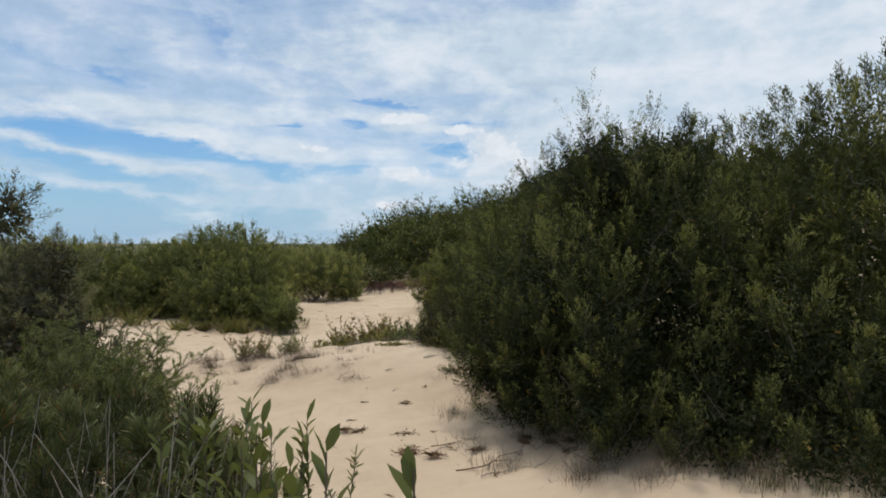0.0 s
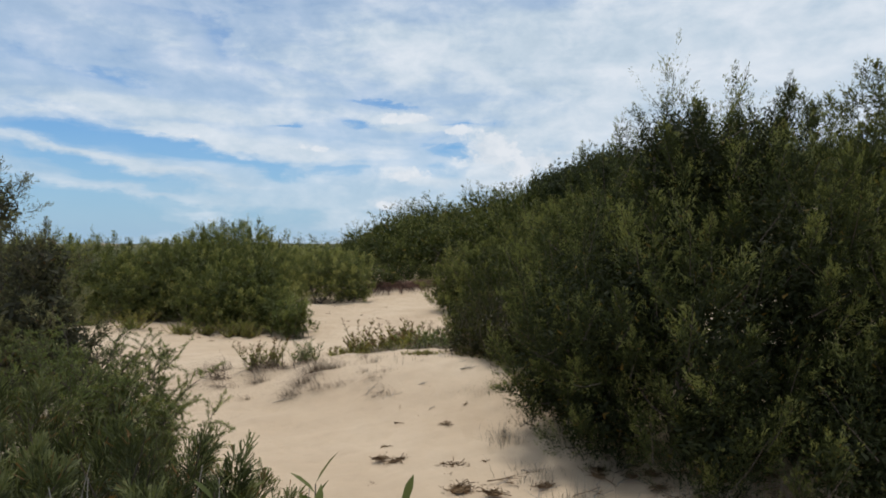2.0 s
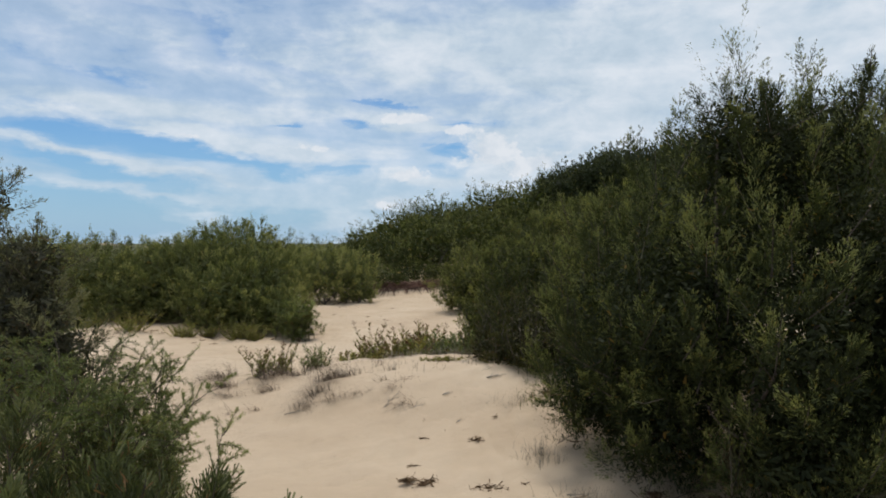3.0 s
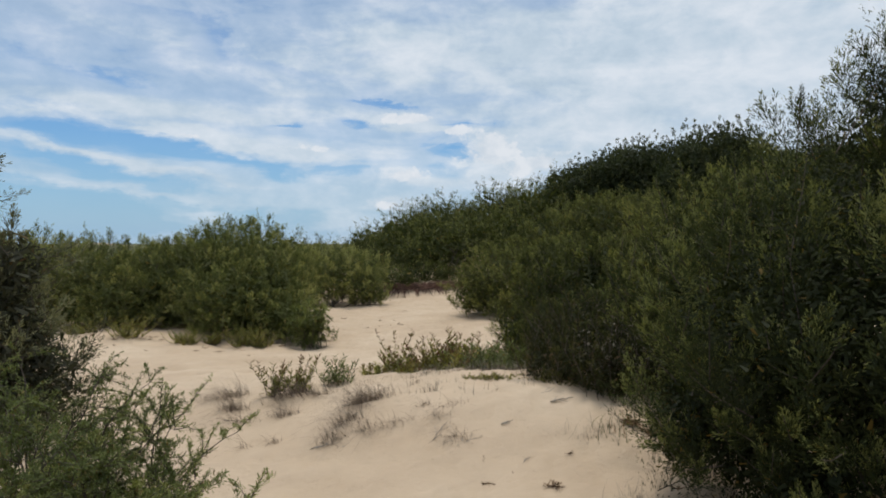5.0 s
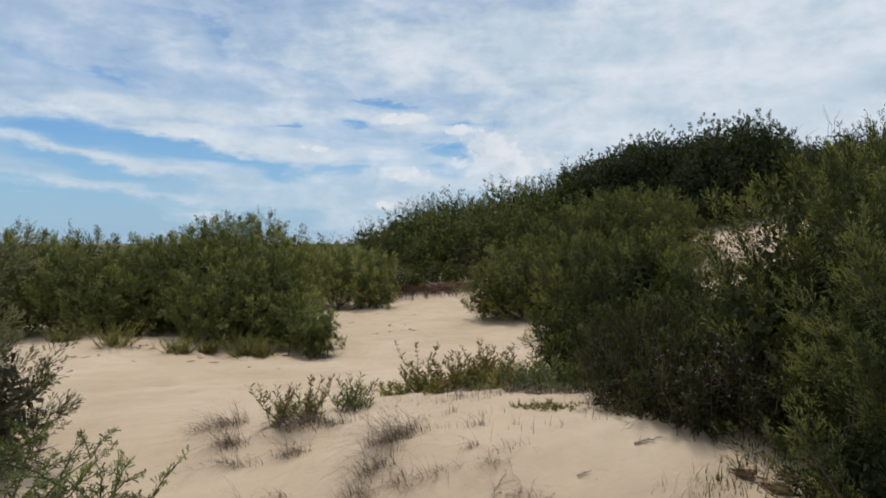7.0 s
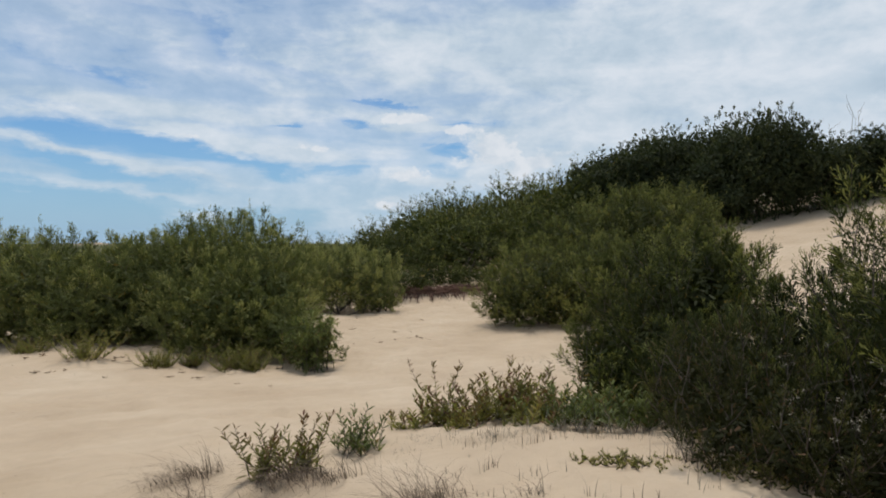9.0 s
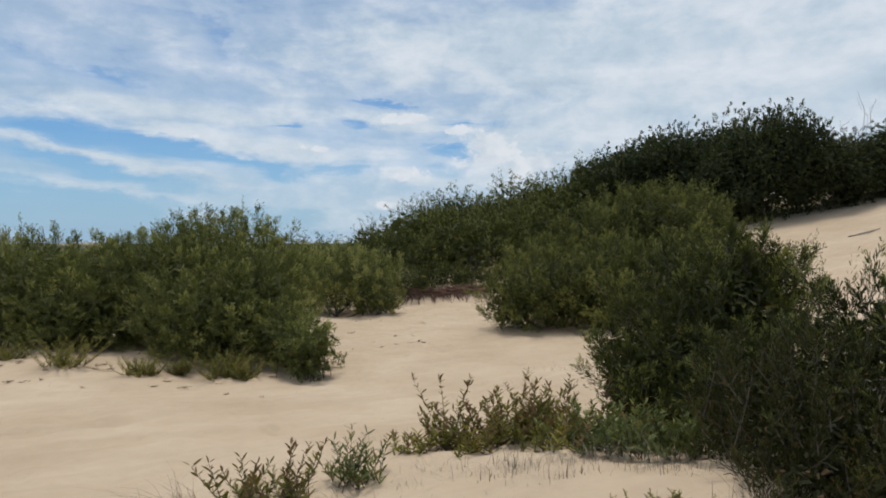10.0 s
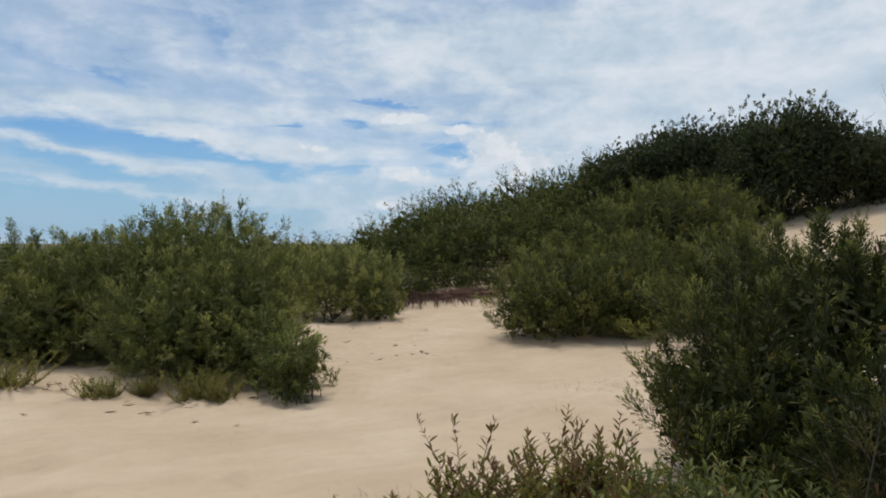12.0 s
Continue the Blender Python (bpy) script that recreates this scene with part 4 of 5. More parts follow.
def clump(x, y, length, wide, high, seed, turn=0.0, bits=60, name="litter_clump", label="small brown clump of leaf litter on the sand", mat=None):
    """A flat mat of short dry pieces over a lumpy body."""
    bits *= 2
    rng = np.random.default_rng(seed)
    ob = thing(name, x, y, label, "litter", "litter on the sand", turn=turn)
    bm = bmesh.new()
    bmesh.ops.create_icosphere(bm, subdivisions=2, radius=1.0)
    for v in bm.verts:
        k = 1.0 + 0.45 * noise.noise(v.co * 1.7 + Vector((seed * 3.1, 0, 0)))
        v.co = Vector((v.co.x * length * 0.42 * k, v.co.y * wide * 0.42 * k, v.co.z * high * 0.28 * k + high * 0.06))
    me = bpy.data.meshes.new("mat")
    bm.to_mesh(me)
    bm.free()
    me.shade_smooth()
    part("mat", me, mat or LITTER, ob)
    b = np.stack([rng.normal(0, length * 0.28, bits), rng.normal(0, wide * 0.28, bits), rng.uniform(0, high * 0.55, bits)], 1)
    w = np.stack([rng.normal(0, 1, bits), rng.normal(0, 0.7, bits), rng.uniform(-0.1, 0.3, bits)], 1)
    ln = rng.uniform(0.02, 0.06, bits)
    tagged(part("loose_litter", leaves_mesh("loose_litter", b, w, rng.normal(0, 1, b.shape), ln, ln * 0.22), mat or LITTER, ob), kind="stuff")
    return ob


def stick(x, y, length, turn, radius, seed, mat, label="thin dry stick lying on the sand", twigs=3):
    """A fallen stick with a few side twigs, lying on the ground."""
    rng = np.random.default_rng(seed)
    z0 = h_at(x, y)
    c, s = math.cos(radians(turn)), math.sin(radians(turn))

    def lie(u, v, up=0.0):
        return np.array([u * c - v * s, u * s + v * c, h_at(x + u * c - v * s, y + u * s + v * c) - z0 + radius * 0.6 + up])

    main = [(lie(length * (i / 6 - 0.5), rng.normal(0, 0.03) * length), radius * (1.0 - 0.1 * i)) for i in range(7)]
    paths = [main]
    for k in range(twigs):
        p = main[1 + k % 5][0]
        u = length * ((1 + k % 5) / 6 - 0.5)
        w = rng.choice((-1, 1)) * length * rng.uniform(0.12, 0.3)
        paths.append([(p, radius * 0.55), (lie(u + abs(w) * 0.5, w * 0.5, 0.004), radius * 0.4), (lie(u + abs(w), w, 0.008), radius * 0.15)])
    ob = new("fallen_stick", tubes_mesh("fallen_stick", paths, 5))
    ob.data.materials.append(mat)
    ob.matrix_basis = pose(x, y, z0)
    return tagged(ob, label, "stick", "sticks on the sand")


# low wattle plants on the hump
herb(-3.15, 10.45, 0.46, 0.46, 34, 51, "low wattle plant with olive and reddish leaves on the hump", LEAF_HERB, deep=0.45, leaf=0.085, slim=0.24, lean=0.75, tips=0.6)
herb(-2.62, 11.0, 0.34, 0.55, 20, 52, "small bright green wattle plant on the sand", LEAF_FRESH, deep=0.4, leaf=0.10, slim=0.18, lean=0.85)
for i, (hx, hy, ht, hw, hs, mat) in enumerate((
        (-2.15, 12.0, 0.30, 0.40, 9, LEAF_HERB), (-1.85, 12.25, 0.62, 0.35, 9, LEAF_HERB), (-1.5, 12.0, 0.42, 0.45, 13, LEAF_HERB),
        (-1.25, 12.3, 0.60, 0.45, 14, LEAF_HERB), (-0.92, 12.15, 0.58, 0.40, 13, LEAF_HERB), (-0.62, 12.0, 0.42, 0.40, 12, LEAF_FRESH),
        (-1.7, 11.75, 0.28, 0.40, 10, LEAF_HERB), (-0.35, 11.7, 0.36, 0.40, 12, LEAF_FRESH), (-0.75, 11.25, 0.34, 0.34, 12, LEAF_FRESH), (-0.42, 11.05, 0.32, 0.36, 12, LEAF_FRESH), (-0.12, 11.15, 0.36, 0.36, 12, LEAF_FRESH), (-1.05, 11.55, 0.38, 0.40, 12, LEAF_HERB))):
    herb(hx, hy, ht * 0.95, hw * 1.5, hs + 12, 60 + i, "leafy wattle seedling in a row of others, olive with reddish tips" if mat is LEAF_HERB else "bright green wattle seedling at the shrub's foot", mat, leaf=0.098, slim=0.27, lean=0.95, tips=0.6 if mat is LEAF_HERB else 0.0)
# yellow-green tufts at the thicket's foot
for i, (hx, hy, ht, hw) in enumerate(((-8.2, 16.7, 0.44, 0.55), (-6.91, 16.6, 0.28, 0.45), (-6.45, 17.0, 0.24, 0.28), (-5.70, 16.95, 0.46, 0.50), (-5.35, 16.95, 0.36, 0.45), (-9.6, 17.3, 0.3, 0.5))):
    herb(hx, hy, ht * 1.15, hw * 0.8, 56, 80 + i, "yellow-green low bush at the thicket's foot", LEAF_SUCCULENT, leaf=0.060, slim=0.24, lean=1.0, name="low_bush", group="low bushes before the thicket")
spray_shrub(-4.35, 17.15, 24, 1.05, 0.42, 95, "light airy bush at the thicket's edge", LEAF_FRESH, 0.06)
# dry grass on the slope of the hump, and on its crest
HUMP_FRONT = [
    (-2.25, 8.35, 0.12, 0.22, 0.20, 40), (-2.15, 8.70, 0.20, 0.20, 0.30, 60), (-2.10, 9.15, 0.26, 0.25, 0.40, 90), (-1.98, 9.50, 0.22, 0.30, 0.35, 70),
    (-1.94, 8.45, 0.14, 0.24, 0.18, 50), (-1.72, 8.55, 0.09, 0.25, 0.15, 24), (-1.45, 8.85, 0.10, 0.15, 0.15, 14), (-1.32, 8.55, 0.10, 0.18, 0.15, 20),
    (-1.20, 8.70, 0.09, 0.20, 0.12, 16), (-1.17, 8.20, 0.12, 0.30, 0.20, 26), (-1.40, 9.30, 0.12, 0.16, 0.16, 14),
]
HUMP_SIDE = [
    (-2.95, 9.50, 0.18, 0.20, 0.30, 50), (-3.05, 10.15, 0.22, 0.35, 0.35, 80), (-2.78, 10.25, 0.20, 0.40, 0.30, 80), (-3.6, 9.8, 0.24, 0.22, 0.40, 70),
    (-3.4, 9.3, 0.14, 0.35, 0.15, 50), (-4.0, 10.4, 0.16, 0.30, 0.30, 40), (-3.85, 10.6, 0.22, 0.35, 0.25, 60), (-2.84, 8.55, 0.08, 0.14, 0.10, 16),
    (-3.04, 8.45, 0.16, 0.10, 0.10, 8),
]
CREST_GRASS = [
    (-2.05, 11.1, 0.16, 0.5, 0.3, 60), (-1.5, 10.9, 0.18, 0.6, 0.4, 80), (-0.95, 10.9, 0.22, 0.7, 0.4, 110), (-1.3, 10.4, 0.14, 0.6, 0.3, 40),
    (-0.5, 10.6, 0.2, 0.5, 0.4, 70), (-0.1, 10.3, 0.2, 0.5, 0.3, 60), (-2.3, 10.7, 0.12, 0.4, 0.3, 20), (0.28, 9.05, 0.32, 0.16, 0.16, 40),
    (0.0, 8.25, 0.14, 0.35, 0.25, 60), (-0.05, 17.2, 0.14, 0.9, 0.4, 40), (0.5, 17.6, 0.16, 0.9, 0.5, 50), (-0.9, 16.0, 0.12, 0.4, 0.3, 20),
    (-1.6, 13.6, 0.16, 0.5, 0.3, 30), (-0.5, 14.5, 0.16, 0.4, 0.4, 30), (-2.6, 12.6, 0.12, 0.6, 0.3, 24),
]
for i, (gx, gy, gh, gw, gd, gn) in enumerate(HUMP_FRONT + HUMP_SIDE):
    tuft(gx, gy, gh * 1.6, gw * 1.25, int(gn * 2.7), 100 + i, "tuft of dry grey-brown grass bent over the sand", STRAW_DARK, lean=1.25, wind=(-0.55, -0.75), thick=0.0046, deep=gd)
for i, (gx, gy, gh, gw, gd, gn) in enumerate(CREST_GRASS):
    tuft(gx, gy, gh * 1.2, gw * 1.25, int(gn * 1.5), 120 + i, "tuft of dry grey-brown grass bent over the sand", STRAW, lean=1.25, wind=(-0.1, 0.0), thick=0.0036, deep=gd)
rng_foot = np.random.default_rng(455)
# thin sprouts scattered over the crest, and low rough growth where it meets the shrubs
for i in range(44):
    tuft(rng_foot.uniform(-2.3, 0.1), rng_foot.uniform(8.9, 11.4), rng_foot.uniform(0.06, 0.17), rng_foot.uniform(0.10, 0.30), int(rng_foot.uniform(5, 14)), 600 + i, "a few thin dry sprouts standing in the sand", STRAW if i % 3 else STRAW_DARK, lean=0.35, thick=0.006, name="dry_sprout", group="dry sprouts")
for i in range(16):
    tuft(-0.35 + 0.075 * i + rng_foot.uniform(-0.08, 0.08), 9.75 - 0.055 * i + rng_foot.uniform(-0.16, 0.16), rng_foot.uniform(0.16, 0.30), 0.26, 90, 650 + i, "low brown grass growing into the shrub's foot", (STRAW, STRAW_DARK, LEAF_BROWN)[i % 3], lean=0.8, thick=0.005, name="rough_grass", group="rough grass at the shrubs")


def seed_stalk(x, y, tall, seed):
    """A thin upright stalk whose upper half carries small pale seed heads."""
    rng = np.random.default_rng(seed)
    ob = thing("seed_stalk", x, y, "thin brown stalk with small pale seed heads", "plant", "seeding stalks")
    top = np.array([rng.normal(0, 0.12), rng.normal(0, 0.10), tall])
    main = bent(rng, (0, 0, -0.03), top, 0.0035, 0.0012, 0.06, 6)
    paths, ends = [main], []
    for k in range(7):
        p = main[2 + k % 4][0]
        e = p + unit(rng.normal(0, 1, 3) + np.array([0, 0, 1.1])) * rng.uniform(0.06, 0.16)
        paths.append([(p, 0.0018), ((p + e) / 2, 0.0014), (e, 0.0008)])
        ends.append(e)
    part("stem", tubes_mesh("stem", paths, 4), BARK, ob)
    b = np.repeat(np.array(ends + [top]), 5, axis=0) + rng.normal(0, 0.007, (40, 3))
    l = rng.uniform(0.010, 0.020, 40)
    part("seed_head", leaves_mesh("seed_head", b, rng.normal(0, 1, b.shape), rng.normal(0, 1, b.shape), l, l * 0.5), SEEDS, ob, "pale dry seed heads")["kind"] = "stuff"


for i in range(46):
    seed_stalk(rng_foot.uniform(0.15, 1.25), rng_foot.uniform(8.75, 9.75), rng_foot.uniform(0.35, 0.85), 700 + i)
# rough grass at the feet of the near shrubs
for i, (gx, gy, gh, gw, gn) in enumerate(((0.55, 5.6, 0.2, 0.5, 60), (1.3, 5.3, 0.3, 0.5, 70), (2.0, 5.3, 0.35, 0.5, 80), (2.6, 5.2, 0.4, 0.5, 90), (3.1, 5.0, 0.3, 0.5, 70), (0.3, 6.3, 0.14, 0.4, 50), (0.1, 7.2, 0.16, 0.4, 60), (0.75, 7.9, 0.22, 0.6, 80))):
    tuft(gx, gy, gh * 1.15, gw, gn * 3, 150 + i, "tangle of dry grass under the shrub's edge", STRAW, lean=0.8)
for i, (gx, gy, gh, gw, gn) in enumerate(((0.42, 8.5, 0.22, 0.35, 40), (0.75, 8.55, 0.26, 0.35, 45), (0.2, 8.3, 0.14, 0.4, 50), (-0.35, 11.2, 0.26, 0.5, 70), (0.1, 10.9, 0.24, 0.5, 60))):
    tuft(gx, gy, gh, gw, gn, 170 + i, "strappy grey-green leaves at the shrub's foot", LEAF_LONG, lean=0.7, thick=0.009, name="strap_grass", group="strap-leaved tufts")
for i in range(9):
    tuft(1.15 + 0.2 * i + rng_foot.uniform(-0.1, 0.1), 5.25 - 0.09 * i + rng_foot.uniform(-0.2, 0.2), 0.28, 0.34, 150, 420 + i, "tangle of dry grass under the shrub's edge", STRAW if i % 2 else STRAW_DARK, lean=0.9, thick=0.0035)
for i, (gx, gy) in enumerate(((2.35, 4.55), (2.65, 4.35), (2.95, 4.2), (2.75, 4.75), (2.2, 4.85))):
    tuft(gx, gy, 0.34, 0.34, 70, 440 + i, "strappy grey-green leaves at the shrub's foot", LEAF_LONG, lean=1.05, thick=0.0055, name="strap_grass", group="strap-leaved tufts")
for i in range(26):
    s = rng_foot.random()
    stick(0.55 + 1.9 * s + rng_foot.uniform(-0.2, 0.2), 6.7 - 1.5 * s + rng_foot.uniform(-0.35, 0.25), rng_foot.uniform(0.25, 0.7), rng_foot.uniform(0, 180), rng_foot.uniform(0.0025, 0.006), 460 + i, LITTER if i % 2 else DEADWOOD, "dead twig fallen from the shrub onto the sand")
# creeping plant on the crest
for i, (gx, gy) in enumerate(((-0.85, 9.75), (-0.6, 9.65), (-0.35, 9.5), (-0.1, 9.4), (0.1, 9.25))):
    herb(gx, gy, 0.05, 0.46, 44, 180 + i, "light green creeping plant flat on the sand", LEAF_SUCCULENT, leaf=0.02, slim=0.45, lean=1.6, name="creeping_plant", group="creeping plants", deep=0.2)
# leaf litter and sticks
clump(-0.45, 7.51, 0.10, 0.08, 0.05, 1)
clump(-0.40, 6.56, 0.22, 0.11, 0.05, 2, 10)
clump(-0.34, 6.05, 0.22, 0.15, 0.06, 3, 25, 90)
clump(-0.08, 5.95, 0.14, 0.07, 0.04, 4)
clump(-0.88, 6.66, 0.20, 0.07, 0.03, 5, 35)
clump(-1.04, 6.69, 0.12, 0.05, 0.03, 6, 20)
clump(0.34, 6.08, 0.16, 0.06, 0.03, 7, 15)
for i in range(9):
    clump(0.40 + 0.23 * (i % 3) + 0.05 * i, 8.42 - 0.14 * (i // 3) - 0.03 * (i % 3), 0.15 + 0.02 * (i % 4), 0.12, 0.045, 10 + i, 47 * i, 70, label="reddish-brown matted bark and leaf litter")
rng = np.random.default_rng(77)
for i in range(18):
    clump(0.75 + 0.12 * i + rng.uniform(-0.12, 0.12), 6.3 - 0.055 * i + rng.uniform(-0.45, 0.25), rng.uniform(0.08, 0.26), rng.uniform(0.06, 0.16), 0.03, 230 + i, rng.uniform(0, 180), 40, label="reddish-brown matted bark and leaf litter")
for i in range(26):
    lx, ly = rng.uniform(-1.2, 0.9), rng.uniform(4.9, 8.0)
    clump(lx, ly, rng.uniform(0.02, 0.06), 0.02, 0.012, 30 + i, rng.uniform(0, 180), 6, name="dry_leaf", label="dry brown leaf scrap on the sand")
for i in range(34):
    lx, ly = rng.uniform(-9.5, -4.2), rng.uniform(15.6, 17.2)
    clump(lx, ly, rng.uniform(0.03, 0.12), rng.uniform(0.02, 0.05), 0.012, 70 + i, rng.uniform(0, 180), 8, name="dry_leaf", label="dry brown leaf scrap on the sand")
for i in range(22):
    lx, ly = rng.uniform(-4.6, -2.2), rng.uniform(19.5, 25.0)
    clump(lx, ly, rng.uniform(0.05, 0.2), rng.uniform(0.02, 0.06), 0.014, 120 + i, rng.uniform(0, 180), 8, name="dry_leaf", label="dry brown leaf scrap on the sand")
for i, (lx, ly, ll, turn, r) in enumerate(((0.11, 6.32, 0.5, 25, 0.006), (0.45, 5.75, 0.8, 40, 0.007), (-0.25, 8.95, 0.32, 5, 0.008), (-0.15, 8.78, 0.25, 20, 0.008), (-0.71, 8.4, 0.12, 30, 0.006),
                                          (0.9, 5.6, 0.5, 60, 0.006), (1.1, 5.4, 0.6, 100, 0.006), (0.7, 5.9, 0.5, 70, 0.006), (0.2, 6.45, 0.4, 5, 0.004), (0.05, 6.25, 0.3, 50, 0.004), (0.3, 6.0, 0.5, 70, 0.004), (0.6, 5.5, 0.6, 20, 0.005), (-1.3, 8.3, 0.3, 60, 0.004), (-1.05, 8.15, 0.25, 30, 0.004), (-1.5, 8.6, 0.2, 80, 0.003), (-2.0, 8.3, 0.35, 40, 0.005), (-2.3, 8.25, 0.25, 10, 0.005), (-3.5, 9.3, 0.3, 170, 0.006), (13.0, 28.8, 1.4, 15, 0.03), (-0.6, 7.9, 0.1, 50, 0.004), (-7.6, 15.6, 0.3, 20, 0.008))):
    stick(lx, ly, ll, turn, r, 200 + i, LITTER if i < 2 else DEADWOOD)


# ---- saplings before the start of the way ----
def sapling(x, y, top, leaves, seed, label, broad=0.38):
    """An upright stem with large single leaves, each a part."""
    rng = np.random.default_rng(seed)
    ob = thing("wattle_sapling", x, y, label, "sapling", "young wattles")
    tall = top - h_at(x, y)
    path = bent(rng, (0, 0, -0.03), (0.02, 0.01, tall), 0.008, 0.002, 0.03, 8)
    stem = part("stem", tubes_mesh("stem", [path], 6), BARK, ob)
    for ang, s, l, tilt in leaves:
        b = np.array([[0.0, 0.0, 0.0]])
        me = broad_leaves("leaf", b, np.array([[0.0, 1.0, 0.0]]), np.array([[0.0, 0.0, 1.0]]), np.array([l]), np.array([l * broad]), 0.10, 0.88, 1.0)
        lf = part("leaf", me, LEAF_SAPLING, ob)
        pts = np.array([p for p, r in path])
        f = s * (len(pts) - 1)
        k = min(int(f), len(pts) - 2)
        p = pts[k] + (pts[k + 1] - pts[k]) * (f - k)
        lf.matrix_basis = pose(*p, min(84, tilt + 12), rng.uniform(-30, 30), ang)
    return ob


sapling(-0.242, 1.19, 1.603, ((95, 0.985, 0.075, 62), (-15, 1.0, 0.06, 75), (60, 0.96, 0.085, 45), (-70, 0.955, 0.055, 62), (80, 0.925, 0.10, 35), (-85, 0.92, 0.10, 55), (10, 0.90, 0.08, 60), (-110, 0.87, 0.08, 15), (120, 0.86, 0.07, 20)), 301, "upright wattle sapling with broad green leaves")
sapling(-0.066, 1.00, 1.638, ((70, 0.965, 0.085, 48), (20, 0.985, 0.050, 70), (-25, 0.98, 0.075, 72), (120, 0.93, 0.055, 50), (-100, 0.90, 0.06, 30), (40, 0.94, 0.07, 60)), 302, "slender wattle sapling with a few long leaves")
rng = np.random.default_rng(309)
for i in range(7):
    sx, sy = -0.37 - 0.036 * i + rng.uniform(-0.02, 0.02), 1.62 + rng.uniform(-0.12, 0.14)
    st = 1.54 - 0.010 * abs(i - 3) - rng.uniform(0.0, 0.13)
    r = np.random.default_rng(310 + i)
    sapling(sx, sy, st, [(r.uniform(0, 360), 1.0 - 0.022 * k, r.uniform(0.045, 0.085), r.uniform(25, 78)) for k in range(16)], 310 + i, "broad-leaved wattle sapling among narrow-leaved shrubs")
for i in range(11):
    sx, sy = -0.60 - 0.052 * i + rng.uniform(-0.03, 0.03), 2.55 + rng.uniform(-0.20, 0.20)
    st = 1.29 + 0.012 * min(i, 5) - rng.uniform(0.0, 0.15)
    r = np.random.default_rng(360 + i)
    sapling(sx, sy, st, [(r.uniform(0, 360), 1.0 - 0.018 * k, r.uniform(0.06, 0.11), r.uniform(20, 65)) for k in range(18)], 360 + i, "leafy wattle sapling with narrow leaves in rows", 0.24)
# fine-leaved shoots beside the saplings
for i, (hx, hy, ht) in enumerate(((-0.42, 2.1, 1.16), (-0.50, 2.2, 1.2), (-0.36, 1.9, 1.15), (-1.0, 2.2, 1.2))):
    herb(hx, hy, ht, 0.22, 12, 350 + i, "slim shoots with small narrow leaves", LEAF_LONG, leaf=0.05, slim=0.26, lean=0.12, name="narrow_leaved_shoots", group="shoots beside the saplings", bare=0.5)
# dead stems in the near scrub
for i in range(11):
    r = np.random.default_rng(330 + i)
    dx, dy = -1.85 + 0.08 * i + r.uniform(-0.08, 0.08), 2.45 + r.uniform(-0.2, 0.2)
    paths = []
    for k in range(5):
        a = r.uniform(0, 6.28)
        paths.append(bent(r, (0, 0, -0.02), (0.35 * math.cos(a), 0.35 * math.sin(a), r.uniform(0.95, 1.38)), 0.005, 0.0015, 0.2, 6))
    ob = new("dead_branch_plant", tubes_mesh("dead_branch_plant", paths, 4))
    ob.data.materials.append(DEADWOOD)
    ob.matrix_basis = pose(dx, dy, h_at(dx, dy))
    tagged(ob, "dead grey branching stem in the scrub", "dead plant", "dead stems")


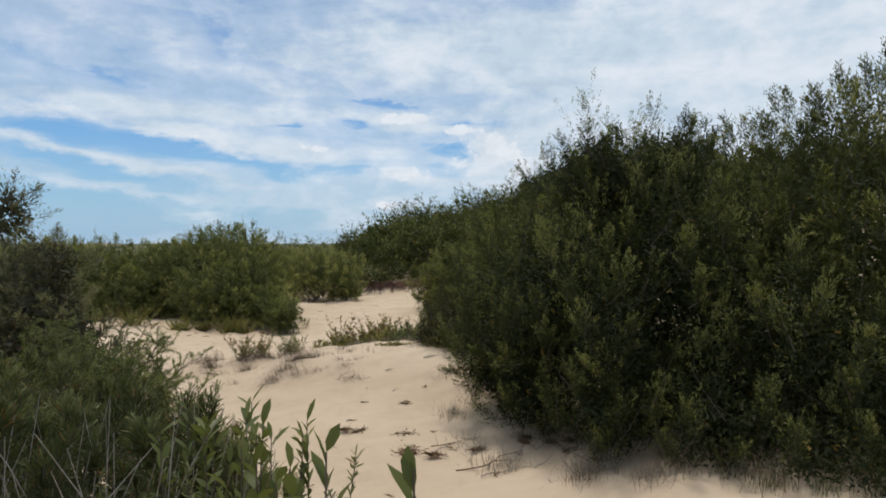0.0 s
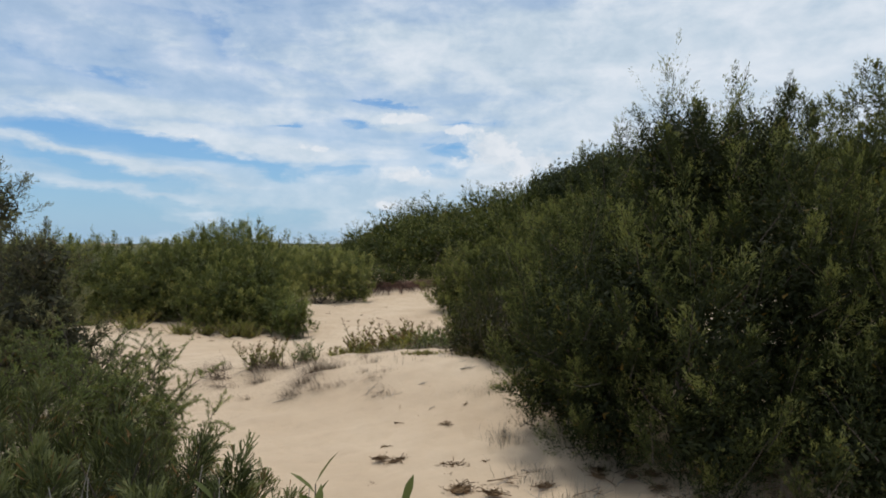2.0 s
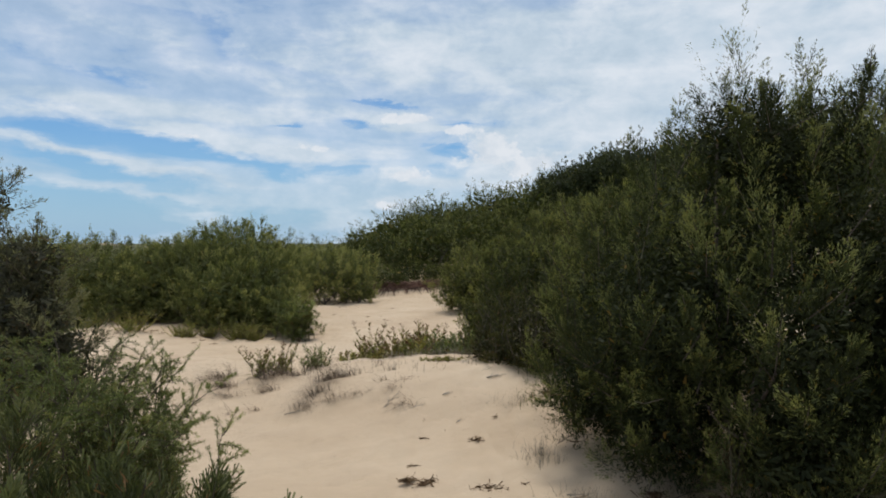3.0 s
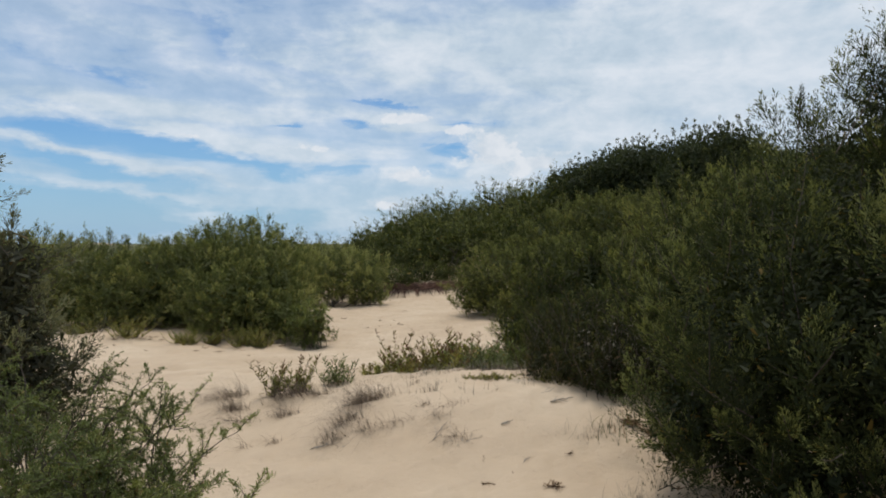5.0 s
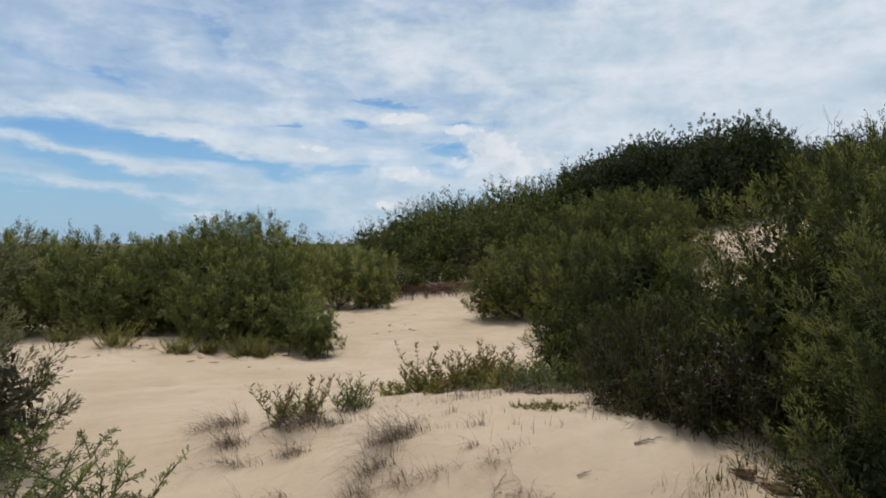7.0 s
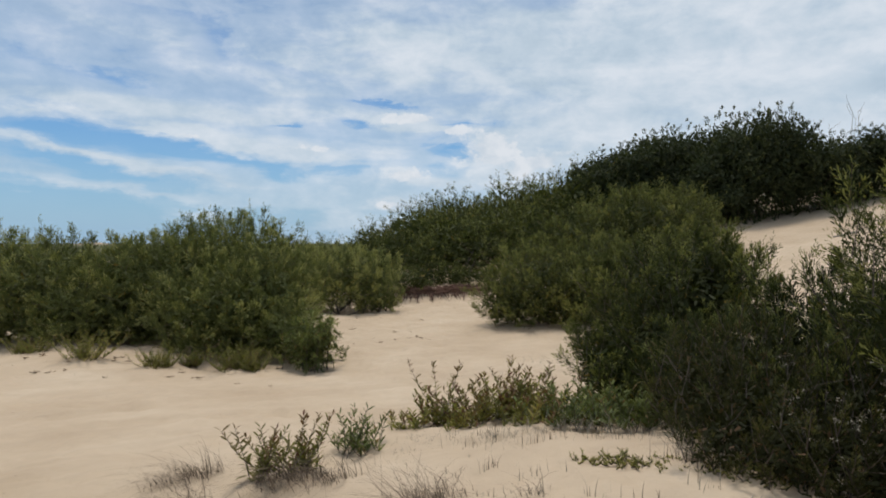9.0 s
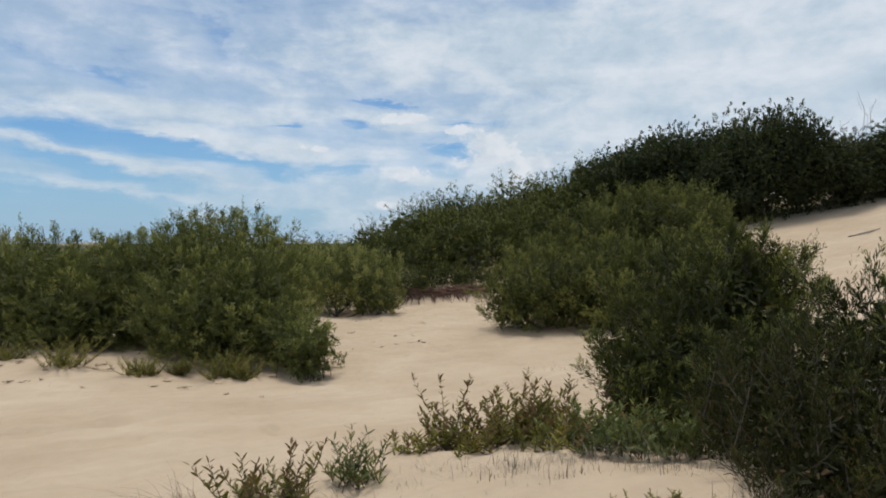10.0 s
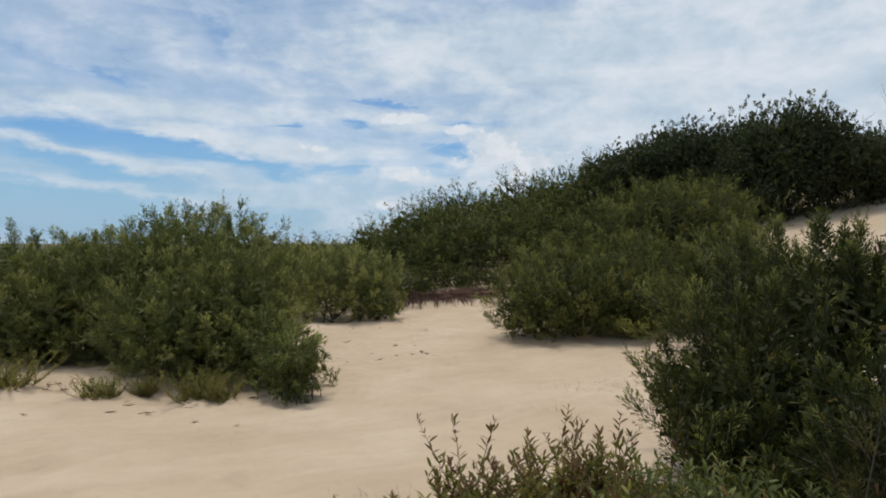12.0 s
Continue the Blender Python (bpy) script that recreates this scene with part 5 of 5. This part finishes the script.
# ---- far details ----
def hanging_roots():
    """Red-brown roots that hang over the small cliff where the path ends."""
    rng = np.random.default_rng(9)
    paths = []
    for i in range(190):
        x = rng.uniform(-4.3, -0.5)
        y = 29.75 - 0.25 * math.sin(x * 1.7) + rng.uniform(-0.2, 0.3)
        z = h_at(x, y)
        q = np.array([x + rng.normal(0, 0.25), y - rng.uniform(0.1, 0.75), 0.0])
        q[2] = h_at(q[0], q[1]) + 0.03
        paths.append([((x, y, z + 0.06), 0.022), (((x + q[0]) / 2, (y + q[1]) / 2, (z + q[2]) / 2 + 0.08), 0.018), (q, 0.008)])
    for i in range(60):
        x, y = rng.uniform(0.0, 2.4), 0.0
        y = 29.2 - 1.0 * x + rng.uniform(-0.7, 0.7)
        q = np.array([x - rng.uniform(0.15, 0.5), y - rng.uniform(0.2, 0.7), 0.0])
        q[2] = h_at(q[0], q[1]) + 0.02
        paths.append([((x, y, h_at(x, y) + 0.10), 0.020), (((x + q[0]) / 2, (y + q[1]) / 2, (h_at(x, y) + q[2]) / 2 + 0.08), 0.015), (q, 0.007)])
    for i in range(150):  # the matted lip of the little cliff
        x = rng.uniform(-4.2, -0.6)
        y = 29.62 - 0.25 * math.sin(x * 1.7) + rng.uniform(-0.14, 0.10)
        l, z = rng.uniform(0.2, 0.7), h_at(x, y) + rng.uniform(0.0, 0.16)
        paths.append([((x, y, z), 0.020), ((x + l * 0.5, y - 0.05, z + rng.normal(0.0, 0.03)), 0.026), ((x + l, y + rng.normal(0, 0.06), z + rng.normal(-0.03, 0.05)), 0.012)])
    ob = new("hanging_roots", tubes_mesh("hanging_roots", paths, 4))
    ob.data.materials.append(ROOTS)
    tagged(ob, "red-brown roots hanging over a small sand cliff", "roots", kind="stuff")


hanging_roots()
for i in range(8):
    r = np.random.default_rng(400 + i)
    x, y = 15.6 + i * 0.42 + r.uniform(-0.3, 0.3), 37.0 + r.uniform(-1, 1)
    top = r.uniform(3.0, 3.9)
    paths = [bent(r, (0, 0, -0.1), (r.uniform(-0.3, 0.3), 0, top), 0.020, 0.006, 0.03, 7)]
    for k in range(4):
        p = paths[0][3 + k % 4][0]
        paths.append(bent(r, p, p + np.array([r.uniform(-0.7, 0.7), r.uniform(-0.4, 0.4), r.uniform(0.4, 1.0)]), 0.012, 0.004, 0.1, 5))
    ob = new("dead_tree", tubes_mesh("dead_tree", paths, 5))
    ob.data.materials.append(DEADWOOD)
    ob.matrix_basis = pose(x, y, h_at(x, y))
    tagged(ob, "bare dead tree standing over the hilltop scrub", "dead tree", "dead trees on the hilltop")
